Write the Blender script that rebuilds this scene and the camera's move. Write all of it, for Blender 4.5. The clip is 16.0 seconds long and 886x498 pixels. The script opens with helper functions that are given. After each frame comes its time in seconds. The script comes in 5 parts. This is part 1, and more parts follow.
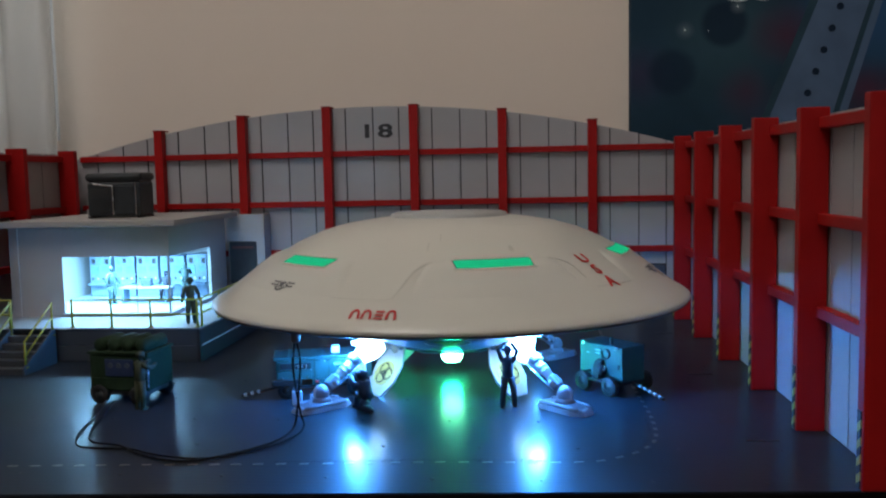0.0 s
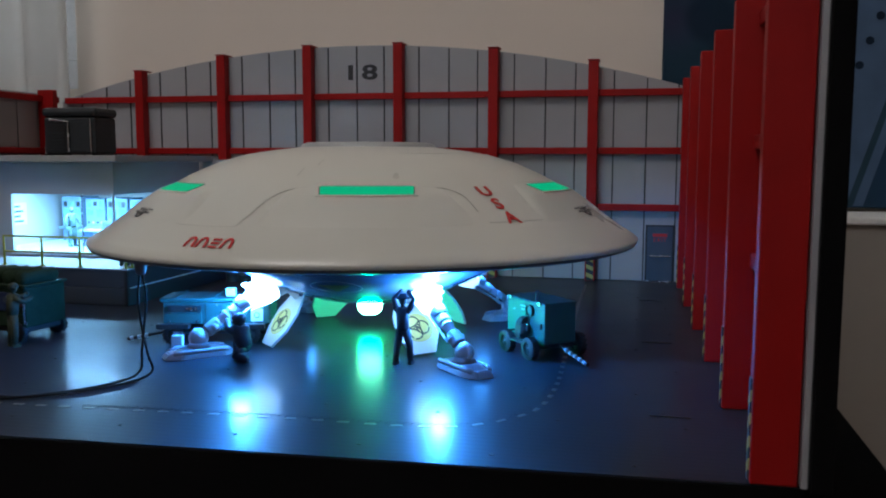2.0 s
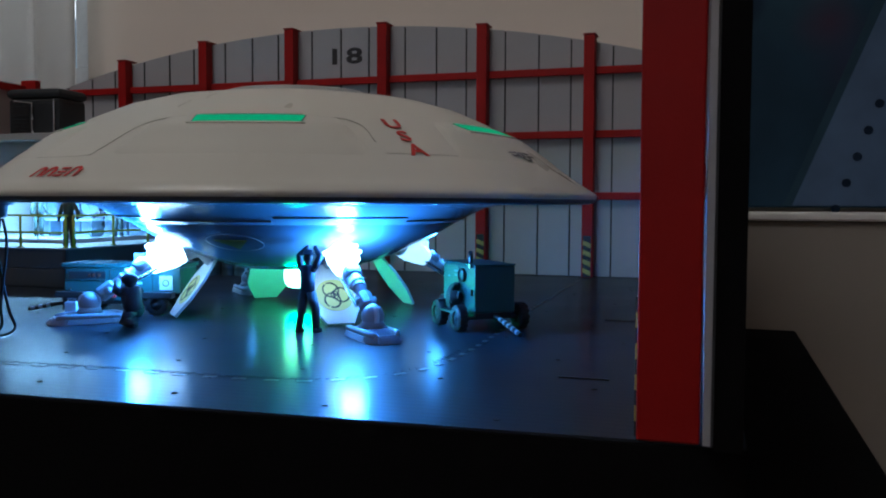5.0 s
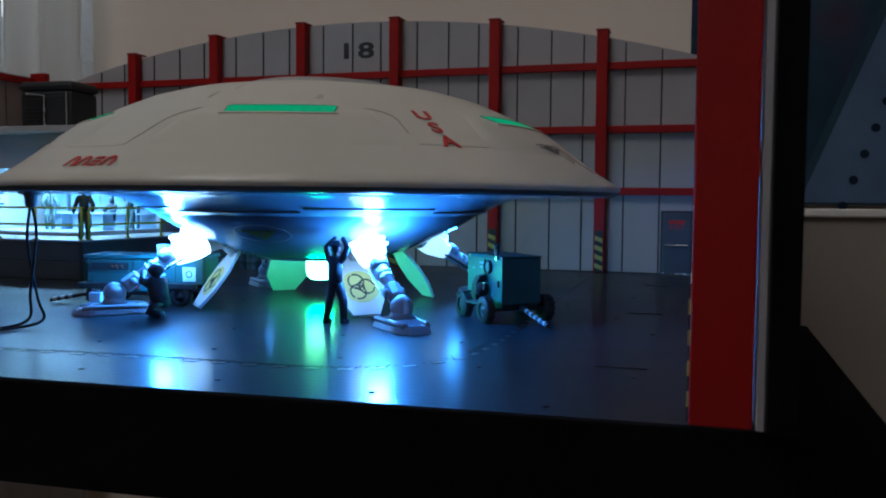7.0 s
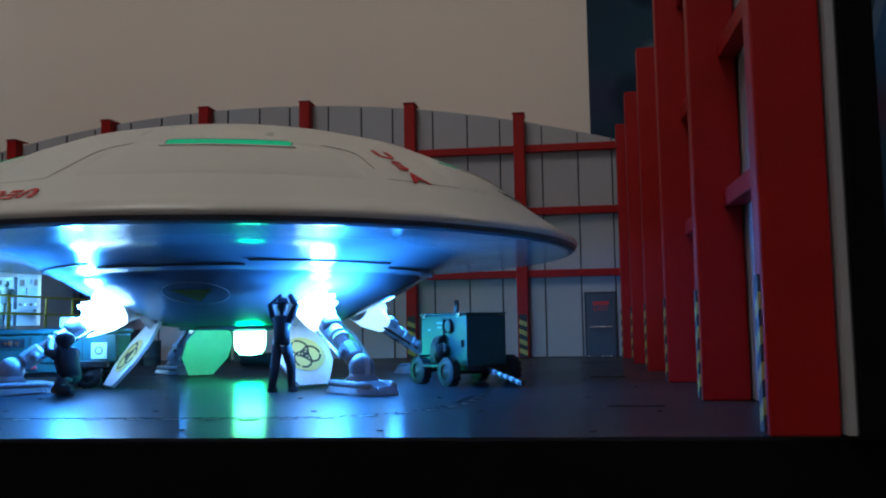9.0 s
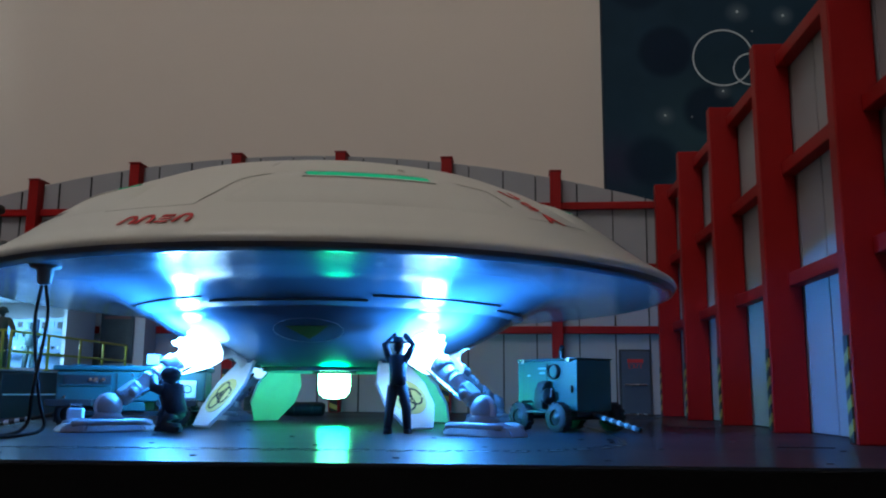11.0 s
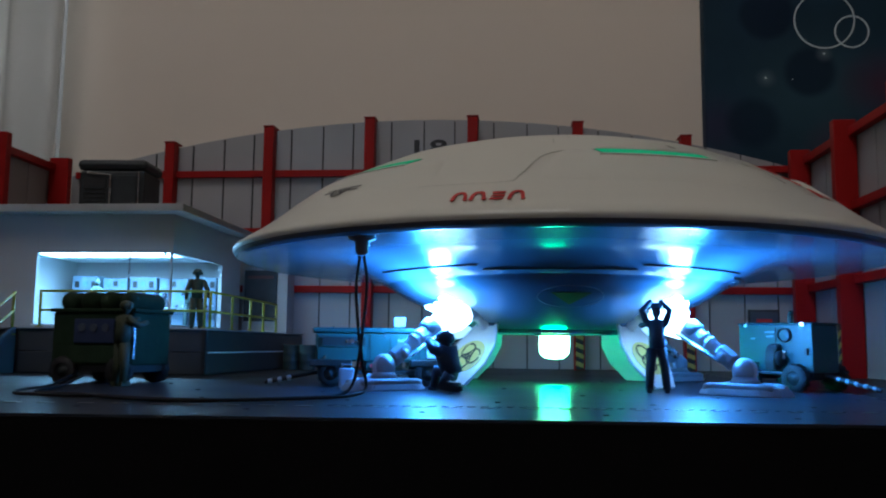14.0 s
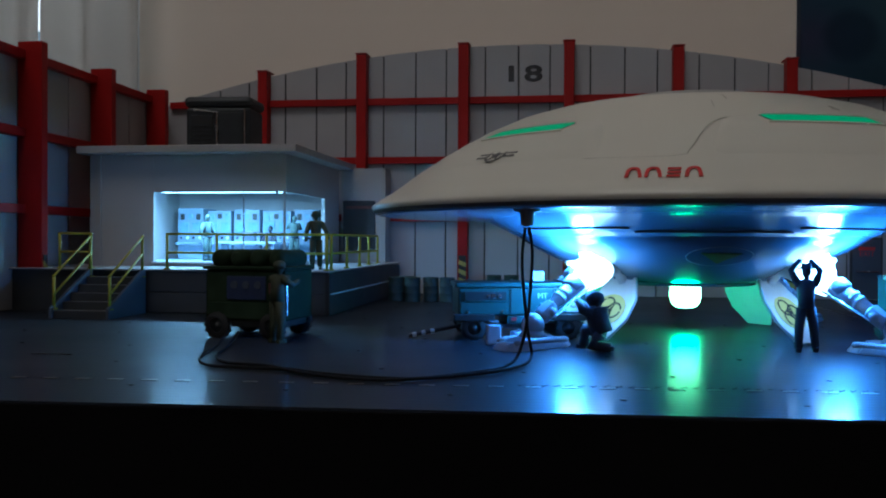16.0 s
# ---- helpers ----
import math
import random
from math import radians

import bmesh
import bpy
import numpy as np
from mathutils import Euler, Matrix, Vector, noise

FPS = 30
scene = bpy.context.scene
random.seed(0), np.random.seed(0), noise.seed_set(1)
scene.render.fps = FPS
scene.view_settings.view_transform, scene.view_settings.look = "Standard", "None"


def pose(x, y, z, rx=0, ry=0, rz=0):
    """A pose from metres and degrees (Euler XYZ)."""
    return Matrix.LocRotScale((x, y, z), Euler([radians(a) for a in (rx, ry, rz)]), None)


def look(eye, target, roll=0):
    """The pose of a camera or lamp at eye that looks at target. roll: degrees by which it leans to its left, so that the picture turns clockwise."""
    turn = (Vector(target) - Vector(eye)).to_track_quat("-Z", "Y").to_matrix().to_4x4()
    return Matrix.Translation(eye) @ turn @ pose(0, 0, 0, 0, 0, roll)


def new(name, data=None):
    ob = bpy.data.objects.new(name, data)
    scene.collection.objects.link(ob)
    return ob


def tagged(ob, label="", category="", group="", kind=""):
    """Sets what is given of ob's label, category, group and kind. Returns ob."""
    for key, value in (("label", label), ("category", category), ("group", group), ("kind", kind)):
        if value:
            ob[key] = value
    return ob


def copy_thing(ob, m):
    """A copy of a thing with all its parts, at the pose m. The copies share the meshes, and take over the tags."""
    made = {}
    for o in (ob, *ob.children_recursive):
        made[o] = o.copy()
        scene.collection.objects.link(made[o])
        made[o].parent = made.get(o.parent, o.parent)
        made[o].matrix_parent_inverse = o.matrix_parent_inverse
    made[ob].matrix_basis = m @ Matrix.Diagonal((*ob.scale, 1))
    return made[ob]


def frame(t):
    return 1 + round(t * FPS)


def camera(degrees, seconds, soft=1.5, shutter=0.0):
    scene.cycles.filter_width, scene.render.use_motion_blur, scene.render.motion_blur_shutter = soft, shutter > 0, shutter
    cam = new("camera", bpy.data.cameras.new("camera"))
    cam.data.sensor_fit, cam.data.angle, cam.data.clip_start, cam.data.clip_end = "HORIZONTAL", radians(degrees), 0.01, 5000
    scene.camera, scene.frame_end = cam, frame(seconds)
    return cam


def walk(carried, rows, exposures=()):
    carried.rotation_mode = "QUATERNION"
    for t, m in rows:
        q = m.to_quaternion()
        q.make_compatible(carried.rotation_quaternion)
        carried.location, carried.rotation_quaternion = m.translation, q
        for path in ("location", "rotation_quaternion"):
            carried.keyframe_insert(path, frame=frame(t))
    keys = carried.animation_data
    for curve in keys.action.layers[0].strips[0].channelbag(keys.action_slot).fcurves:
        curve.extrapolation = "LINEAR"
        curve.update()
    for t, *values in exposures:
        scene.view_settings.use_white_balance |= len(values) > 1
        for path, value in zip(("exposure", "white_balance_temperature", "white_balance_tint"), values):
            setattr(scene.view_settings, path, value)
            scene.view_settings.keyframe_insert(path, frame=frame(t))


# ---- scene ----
cam = camera(55.1, 16.0, soft=2.0, shutter=0.4)
PATH = [
    (0, (-0.04, -0.042, 0.144), (-0.236, 1.94, -0.031), -1.2),
    (0.5, (-0.014, -0.016, 0.129), (-0.257, 1.957, -0.089), -0.9),
    (1, (0.017, 0.012, 0.126), (-0.322, 1.969, -0.111), -0.8),
    (1.5, (0.046, 0.032, 0.114), (-0.362, 1.978, -0.104), -1.4),
    (2, (0.068, 0.047, 0.109), (-0.38, 1.985, -0.103), 0.1),
    (2.5, (0.085, 0.07, 0.1), (-0.425, 1.993, -0.104), 0.3),
    (3, (0.107, 0.097, 0.084), (-0.457, 2.01, -0.065), 0.7),
    (3.5, (0.123, 0.108, 0.08), (-0.459, 2.016, -0.063), 1.0),
    (4, (0.124, 0.123, 0.062), (-0.462, 2.033, -0.036), 0.7),
    (6.5, (0.125, 0.125, 0.058), (-0.505, 2.02, -0.064), 0.1),
    (7, (0.11, 0.118, 0.056), (-0.484, 2.025, -0.054), 0.5),
    (7.5, (0.095, 0.124, 0.043), (-0.418, 2.057, 0.015), 1.0),
    (8, (0.09, 0.141, 0.034), (-0.343, 2.093, 0.091), -0.0),
    (10.5, (0.01, 0.141, 0.018), (-0.177, 2.108, 0.329), 0.2),
    (11, (-0.004, 0.135, 0.016), (-0.182, 2.099, 0.35), 0.4),
    (11.5, (-0.027, 0.129, 0.017), (-0.208, 2.092, 0.348), 0.9),
    (12, (-0.049, 0.123, 0.016), (-0.24, 2.09, 0.323), 0.8),
    (12.5, (-0.053, 0.118, 0.017), (-0.254, 2.088, 0.301), 0.8),
    (13, (-0.068, 0.114, 0.016), (-0.235, 2.089, 0.288), 0.7),
    (13.5, (-0.093, 0.11, 0.017), (-0.247, 2.089, 0.262), 0.9),
    (14, (-0.109, 0.104, 0.019), (-0.297, 2.082, 0.245), 0.6),
    (14.5, (-0.125, 0.098, 0.02), (-0.332, 2.078, 0.211), 0.3),
    (15, (-0.14, 0.093, 0.029), (-0.363, 2.077, 0.157), 0.1),
    (15.5, (-0.152, 0.094, 0.037), (-0.405, 2.077, 0.079), 0.4),
    (16, (-0.155, 0.093, 0.047), (-0.438, 2.073, 0.026), 0.3),
]
walk(cam, [(t, look(eye, target, roll)) for t, eye, target, roll in PATH],
     exposures=[(0.0, 0.15, 6750, 10), (1.5, 0.1, 6500, 10), (2.5, -0.1, 6300, 10), (3.5, -0.2, 6350, 10), (4.0, -0.25, 6300, 10), (6.5, -0.55, 6300, 10), (7.5, -0.5, 6300, 10), (8.0, -0.45, 6350, 10), (10.5, -0.37, 6450, 9), (13.0, -0.4, 6400, 9), (13.5, -0.56, 6400, 9), (14.5, -0.55, 6350, 8), (16.0, -0.71, 6300, 8)])

# ---- light ----
world = bpy.data.worlds.new("room_world")
scene.world = world
world.use_nodes = True
sky = world.node_tree.nodes.new("ShaderNodeTexSky")
sky.sky_type, sky.sun_disc = "NISHITA", False
sky.sun_elevation, sky.sun_rotation = radians(35), radians(200)
world.node_tree.links.new(sky.outputs[0], world.node_tree.nodes["Background"].inputs[0])
world.node_tree.nodes["Background"].inputs[1].default_value = 0.1


def lamp(name, kind, m, energy, color, **more):
    data = bpy.data.lights.new(name, kind)
    data.energy, data.color = energy, color
    for key, value in more.items():
        if key == "size":
            data.size = value
        elif key == "size_y":
            data.shape, data.size_y = "RECTANGLE", value
        elif key == "radius":
            data.shadow_soft_size = value
    ob = new(name, data)
    ob.matrix_world = m
    return ob


# an added, unseen top lamp, and daylight from the curtained window behind the hangar
lamp("added_top_light", "AREA", look((-0.5, -0.3, 1.74), (-0.42, 0.4, 0.0)), 8.3, (1.0, 0.96, 0.92), size=0.9, size_y=0.7)
lamp("curtain_window_light", "AREA", look((-1.05, 1.2, 0.8), (-0.95, 0.0, 0.3)), 4.2, (0.85, 0.93, 1.0), size=0.7, size_y=0.9)

# ---- materials ----
def material(name, color, rough=0.5, metal=0.0, vary=0.12, scale=60.0, bump=0.15, fine=900.0, emit=None, strength=0.0, spots=None, coat=0.0):
    """A painted, cast or printed surface with stains at one scale and grain at another."""
    m = bpy.data.materials.new(name)
    m.use_nodes = True
    nt = m.node_tree
    b = nt.nodes["Principled BSDF"]
    b.inputs["Roughness"].default_value, b.inputs["Metallic"].default_value = rough, metal
    b.inputs["Coat Weight"].default_value = coat
    co = nt.nodes.new("ShaderNodeTexCoord")
    big, small = nt.nodes.new("ShaderNodeTexNoise"), nt.nodes.new("ShaderNodeTexNoise")
    big.inputs["Scale"].default_value, small.inputs["Scale"].default_value = scale, fine
    big.inputs["Detail"].default_value, small.inputs["Detail"].default_value = 6, 3
    nt.links.new(co.outputs["Object"], big.inputs["Vector"])
    nt.links.new(co.outputs["Object"], small.inputs["Vector"])
    mix = nt.nodes.new("ShaderNodeMix")
    mix.data_type = "RGBA"
    dark = [c * (1 - vary * 1.6) for c in color]
    light = [min(1, c * (1 + vary)) for c in color]
    mix.inputs["A"].default_value, mix.inputs["B"].default_value = (*dark, 1), (*light, 1)
    nt.links.new(big.outputs["Fac"], mix.inputs["Factor"])
    out = mix.outputs["Result"]
    if spots:
        ramp = nt.nodes.new("ShaderNodeValToRGB")
        ramp.color_ramp.elements[0].position, ramp.color_ramp.elements[1].position = spots[1], spots[1] + 0.06
        sp = nt.nodes.new("ShaderNodeTexNoise")
        sp.inputs["Scale"].default_value, sp.inputs["Detail"].default_value = spots[2], 4
        nt.links.new(co.outputs["Object"], sp.inputs["Vector"])
        nt.links.new(sp.outputs["Fac"], ramp.inputs["Fac"])
        m2 = nt.nodes.new("ShaderNodeMix")
        m2.data_type = "RGBA"
        m2.inputs["B"].default_value = (*spots[0], 1)
        nt.links.new(out, m2.inputs["A"])
        nt.links.new(ramp.outputs["Color"], m2.inputs["Factor"])
        out = m2.outputs["Result"]
    nt.links.new(out, b.inputs["Base Color"])
    rr = nt.nodes.new("ShaderNodeMapRange")
    rr.inputs["To Min"].default_value, rr.inputs["To Max"].default_value = max(0.03, rough - 0.1), min(1, rough + 0.12)
    nt.links.new(big.outputs["Fac"], rr.inputs["Value"])
    nt.links.new(rr.outputs["Result"], b.inputs["Roughness"])
    if bump:
        bp = nt.nodes.new("ShaderNodeBump")
        bp.inputs["Strength"].default_value, bp.inputs["Distance"].default_value = bump, 0.0006
        nt.links.new(small.outputs["Fac"], bp.inputs["Height"])
        nt.links.new(bp.outputs["Normal"], b.inputs["Normal"])
    if emit:
        b.inputs["Emission Color"].default_value, b.inputs["Emission Strength"].default_value = (*emit, 1), strength
    return m


def deck_material():
    """Grey-painted grooved sheet: fine ridges along x, scuffs and a semi-gloss varnish."""
    m = material("deck_paint", (0.02, 0.026, 0.035), 0.5, 0.0, 0.18, 14.0, 0.0, coat=0.32)
    nt = m.node_tree
    b = nt.nodes["Principled BSDF"]
    b.inputs["Specular IOR Level"].default_value = 0.06
    b.inputs["Coat Roughness"].default_value = 0.17
    co = nt.nodes.new("ShaderNodeTexCoord")
    wave = nt.nodes.new("ShaderNodeTexWave")
    wave.bands_direction = "Y"
    wave.inputs["Scale"].default_value, wave.inputs["Distortion"].default_value = 75.0, 0.4
    grain = nt.nodes.new("ShaderNodeTexNoise")
    grain.inputs["Scale"].default_value = 420
    nt.links.new(co.outputs["Object"], wave.inputs["Vector"])
    nt.links.new(co.outputs["Object"], grain.inputs["Vector"])
    add = nt.nodes.new("ShaderNodeMath")
    add.operation = "MULTIPLY_ADD"
    add.inputs[1].default_value = 0.5
    nt.links.new(wave.outputs["Fac"], add.inputs[0])
    nt.links.new(grain.outputs["Fac"], add.inputs[2])
    bp = nt.nodes.new("ShaderNodeBump")
    bp.inputs["Strength"].default_value, bp.inputs["Distance"].default_value = 0.09, 0.0004
    nt.links.new(add.outputs[0], bp.inputs["Height"])
    nt.links.new(bp.outputs["Normal"], b.inputs["Normal"])
    return m


def glass_material(name, tint=(1, 1, 1), rough=0.02):
    m = bpy.data.materials.new(name)
    m.use_nodes = True
    b = m.node_tree.nodes["Principled BSDF"]
    b.inputs["Base Color"].default_value = (*tint, 1)
    b.inputs["Transmission Weight"].default_value, b.inputs["Roughness"].default_value, b.inputs["IOR"].default_value = 1.0, rough, 1.05
    return m


M_DECK = deck_material()
M_PANEL = material("white_foam_panel", (0.37, 0.365, 0.38), 0.65, vary=0.07, scale=25, bump=0.08)
M_GROOVE = material("dark_panel_groove", (0.06, 0.06, 0.065), 0.7)
M_RED = material("red_painted_beam", (0.34, 0.004, 0.004), 0.5, vary=0.12, scale=40, bump=0.12)
M_RED.node_tree.nodes["Principled BSDF"].inputs["Specular IOR Level"].default_value = 0.25
M_BLACK = material("black_board", (0.004, 0.004, 0.0045), 0.85, vary=0.2, scale=20)
M_BLACK.node_tree.nodes["Principled BSDF"].inputs["Specular IOR Level"].default_value = 0.08
M_HULL = material("ivory_hull_paint", (0.63, 0.62, 0.55), 0.3, vary=0.035, scale=18, bump=0.05, fine=1500, coat=0.15)
# grey plastic; the leg lamps' blue light is mixed into the colour
M_BELLY = material("grey_underside_lamp_tint", (0.15, 0.23, 0.31), 0.17, vary=0.05, scale=20, bump=0.04, fine=1500)
M_SEAM = material("hull_seam_and_edge_shade", (0.53, 0.52, 0.465), 0.6)
M_RIMEDGE = material("rim_shadow_and_dark_joint", (0.09, 0.09, 0.09), 0.4)
M_WHITE = material("white_leg_plastic", (0.68, 0.68, 0.69), 0.38, vary=0.1, scale=120)
# grey leg plastic, darkened for the shade the lower legs stand in
M_LEG = material("shaded_grey_leg_plastic", (0.33, 0.34, 0.36), 0.42, vary=0.12, scale=120)
M_ROOM = material("cream_room_wall", (0.84, 0.74, 0.65), 0.85, vary=0.04, scale=3, bump=0.1, fine=160)
M_CEIL = material("white_ceiling_paint", (0.8, 0.79, 0.77), 0.9, vary=0.03, scale=2)
M_FLOORW = material("brown_wood_floor", (0.2, 0.12, 0.07), 0.5, vary=0.3, scale=6)
M_RIM = material("dark_wheel_rim", (0.03, 0.036, 0.037), 0.45, 0.0, 0.2, 200)
M_GREENM = material("field_green_metal", (0.013, 0.072, 0.066), 0.4, 0.0, 0.15, 120, 0.1)
M_OLIVE = material("olive_drab_paint", (0.022, 0.04, 0.022), 0.85, 0.0, 0.3, 150, 0.3)
M_RUBBER = material("black_rubber", (0.012, 0.012, 0.013), 0.65, vary=0.3, scale=300)
M_CABLE = material("black_cable_sheath", (0.01, 0.01, 0.011), 0.7, vary=0.3, scale=300)
M_CABLE.node_tree.nodes["Principled BSDF"].inputs["Specular IOR Level"].default_value = 0.15
M_YELLOW = material("yellow_rail_paint", (0.3, 0.26, 0.016), 0.55, vary=0.15, scale=150)
M_YELLOWS = material("yellow_stripe", (0.4, 0.33, 0.07), 0.5, vary=0.15, scale=200, spots=((0.25, 0.2, 0.08), 0.62, 500))
M_BLACKS = material("black_stripe", (0.015, 0.015, 0.015), 0.5)
M_REDTXT = material("red_marking", (0.6, 0.03, 0.03), 0.5)
M_DARKTXT = material("charcoal_marking", (0.03, 0.03, 0.035), 0.5)
M_CONC = material("cream_building_paint", (0.38, 0.36, 0.345), 0.6, vary=0.06, scale=30)
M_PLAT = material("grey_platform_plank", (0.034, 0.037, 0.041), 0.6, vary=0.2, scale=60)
M_YELLOWF = material("worn_yellow_floor_paint", (0.075, 0.055, 0.017), 0.4, vary=0.4, scale=300, spots=((0.02, 0.022, 0.026), 0.5, 500))
M_SLATE = material("slate_door_paint", (0.06, 0.08, 0.11), 0.45, vary=0.15, scale=80)
M_UNIFORM = material("olive_figure_paint", (0.036, 0.046, 0.022), 0.7, vary=0.35, scale=400, bump=0.3)
M_NAVY = material("dark_blue_figure_paint", (0.025, 0.03, 0.045), 0.65, vary=0.3, scale=400, bump=0.3)
M_PALEFIG = material("pale_green_figure_paint", (0.045, 0.085, 0.08), 0.7, vary=0.3, scale=400)
M_CONSOLE = material("blue_grey_console", (0.17, 0.24, 0.31), 0.45, vary=0.15, scale=150)
M_SCREEN = material("pale_console_screen", (0.13, 0.27, 0.37), 0.3, vary=0.3, scale=250)
M_GUNMETAL = material("dark_roof_unit_metal", (0.028, 0.032, 0.036), 0.5, 0.2, 0.3, 150, 0.2)
M_PAPER = material("pale_blue_box", (0.5, 0.62, 0.7), 0.5, vary=0.1, scale=200)
M_BLUEBAR = material("blue_stripe", (0.018, 0.035, 0.1), 0.4, vary=0.2, scale=200)
M_HAZYEL = material("hazard_yellow", (0.64, 0.56, 0.19), 0.45, vary=0.06, scale=200)
M_OLIVETRI = material("olive_hull_emblem", (0.16, 0.2, 0.03), 0.5, vary=0.2, scale=200)
M_PALELINE = material("pale_hull_line", (0.7, 0.76, 0.8), 0.4)
M_CURTAIN = material("white_net_curtain", (0.78, 0.78, 0.76), 0.9, vary=0.06, scale=8, bump=0.3, fine=700)
M_CURTAIN.node_tree.nodes["Principled BSDF"].inputs["Transmission Weight"].default_value = 0.25
M_STAR = material("pale_star_paint", (0.6, 0.68, 0.72), 0.6, vary=0.1)
M_PLANET = material("dark_planet_paint", (0.009, 0.022, 0.048), 0.6, vary=0.3, scale=30)
M_BEAM = material("pale_beam_paint", (0.085, 0.14, 0.24), 0.6, vary=0.2, scale=25)
M_BEAMEDGE = material("beam_shadow_paint", (0.025, 0.06, 0.09), 0.6, vary=0.2, scale=25)

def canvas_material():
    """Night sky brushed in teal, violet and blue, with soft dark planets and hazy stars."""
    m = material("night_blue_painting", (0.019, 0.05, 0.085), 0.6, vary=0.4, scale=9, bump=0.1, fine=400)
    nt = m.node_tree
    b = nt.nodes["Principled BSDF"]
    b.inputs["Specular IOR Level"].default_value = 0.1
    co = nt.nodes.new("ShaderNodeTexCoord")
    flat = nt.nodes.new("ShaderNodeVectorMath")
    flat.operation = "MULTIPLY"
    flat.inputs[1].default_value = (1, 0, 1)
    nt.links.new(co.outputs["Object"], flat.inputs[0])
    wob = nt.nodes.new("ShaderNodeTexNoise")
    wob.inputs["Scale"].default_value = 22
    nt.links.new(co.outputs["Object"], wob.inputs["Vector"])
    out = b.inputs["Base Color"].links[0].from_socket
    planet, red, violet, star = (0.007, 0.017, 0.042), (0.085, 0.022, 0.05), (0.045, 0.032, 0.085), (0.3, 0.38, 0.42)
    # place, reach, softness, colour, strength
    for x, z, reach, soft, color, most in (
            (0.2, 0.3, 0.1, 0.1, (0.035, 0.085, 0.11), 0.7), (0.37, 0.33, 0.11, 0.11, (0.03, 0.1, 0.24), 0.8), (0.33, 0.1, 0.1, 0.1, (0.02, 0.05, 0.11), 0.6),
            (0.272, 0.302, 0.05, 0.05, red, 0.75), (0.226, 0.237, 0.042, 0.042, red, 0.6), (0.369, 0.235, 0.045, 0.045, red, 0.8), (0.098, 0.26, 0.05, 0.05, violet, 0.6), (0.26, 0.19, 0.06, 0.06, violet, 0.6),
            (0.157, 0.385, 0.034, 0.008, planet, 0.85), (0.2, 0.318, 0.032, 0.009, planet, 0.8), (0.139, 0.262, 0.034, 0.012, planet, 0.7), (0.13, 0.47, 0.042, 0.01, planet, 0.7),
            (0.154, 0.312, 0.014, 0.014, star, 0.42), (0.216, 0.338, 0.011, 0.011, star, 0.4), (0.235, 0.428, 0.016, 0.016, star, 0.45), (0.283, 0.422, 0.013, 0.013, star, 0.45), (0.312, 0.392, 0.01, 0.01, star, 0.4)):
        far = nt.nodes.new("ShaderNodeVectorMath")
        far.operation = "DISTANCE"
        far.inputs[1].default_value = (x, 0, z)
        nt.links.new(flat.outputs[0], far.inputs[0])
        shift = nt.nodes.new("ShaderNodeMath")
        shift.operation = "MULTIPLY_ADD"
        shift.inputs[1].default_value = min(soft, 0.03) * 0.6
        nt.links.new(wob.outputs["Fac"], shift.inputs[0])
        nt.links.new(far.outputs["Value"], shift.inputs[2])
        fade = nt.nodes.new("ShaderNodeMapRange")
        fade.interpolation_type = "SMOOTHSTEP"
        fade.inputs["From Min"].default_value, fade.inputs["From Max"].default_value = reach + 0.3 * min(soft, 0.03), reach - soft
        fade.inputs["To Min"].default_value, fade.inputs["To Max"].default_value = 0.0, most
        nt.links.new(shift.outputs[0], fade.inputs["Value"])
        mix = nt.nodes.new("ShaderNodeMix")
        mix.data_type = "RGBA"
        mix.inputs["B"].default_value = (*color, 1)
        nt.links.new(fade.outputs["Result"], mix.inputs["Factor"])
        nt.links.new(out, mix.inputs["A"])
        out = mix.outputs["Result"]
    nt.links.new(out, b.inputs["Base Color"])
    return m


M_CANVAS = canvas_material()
for M_FLAT in (M_PLANET, M_BEAM, M_BEAMEDGE, M_OLIVE):
    M_FLAT.node_tree.nodes["Principled BSDF"].inputs["Specular IOR Level"].default_value = 0.1
M_FADED = material("faded_red_plate", (0.12, 0.035, 0.03), 0.6)
M_HATCH = material("grey_hatch_paint", (0.4, 0.41, 0.4), 0.35, vary=0.08, scale=60)
M_TAUPE = material("taupe_cabinet_paint", (0.3, 0.265, 0.235), 0.7, vary=0.08, scale=6, fine=300)
M_PLUG = material("grey_plug_plastic", (0.12, 0.12, 0.125), 0.5)
M_ROUNDEL = material("grey_roundel_ink", (0.1, 0.1, 0.11), 0.5)
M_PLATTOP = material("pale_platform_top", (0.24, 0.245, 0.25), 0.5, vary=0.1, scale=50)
M_CHROME = material("bare_metal", (0.6, 0.6, 0.6), 0.25, 1.0, 0.1, 200)
# lamp glow, also put on the sleeves for the light that falls there
M_LAMPW = material("leg_lamp", (0.9, 0.95, 1.0), 0.4, emit=(0.34, 0.66, 1.0), strength=14.0)
M_LAMPD = material("turned_leg_lamp", (0.9, 0.95, 1.0), 0.4, emit=(0.3, 0.64, 1.0), strength=2.5)
M_CORE = material("green_core_lamp", (0.8, 1.0, 0.9), 0.4, emit=(0.2, 1.0, 0.5), strength=22.0)
M_GRNWIN = material("green_hull_window", (0.002, 0.08, 0.045), 0.7, emit=(0.0, 0.6, 0.27), strength=0.62, vary=0.25, scale=90)
M_GRNWIN.node_tree.nodes["Principled BSDF"].inputs["Specular IOR Level"].default_value = 0.1
M_TUBE = material("ceiling_tube", (0.9, 0.95, 1), 0.4, emit=(0.5, 0.8, 1.0), strength=7.0)
M_GLASS = glass_material("clear_window_glass")


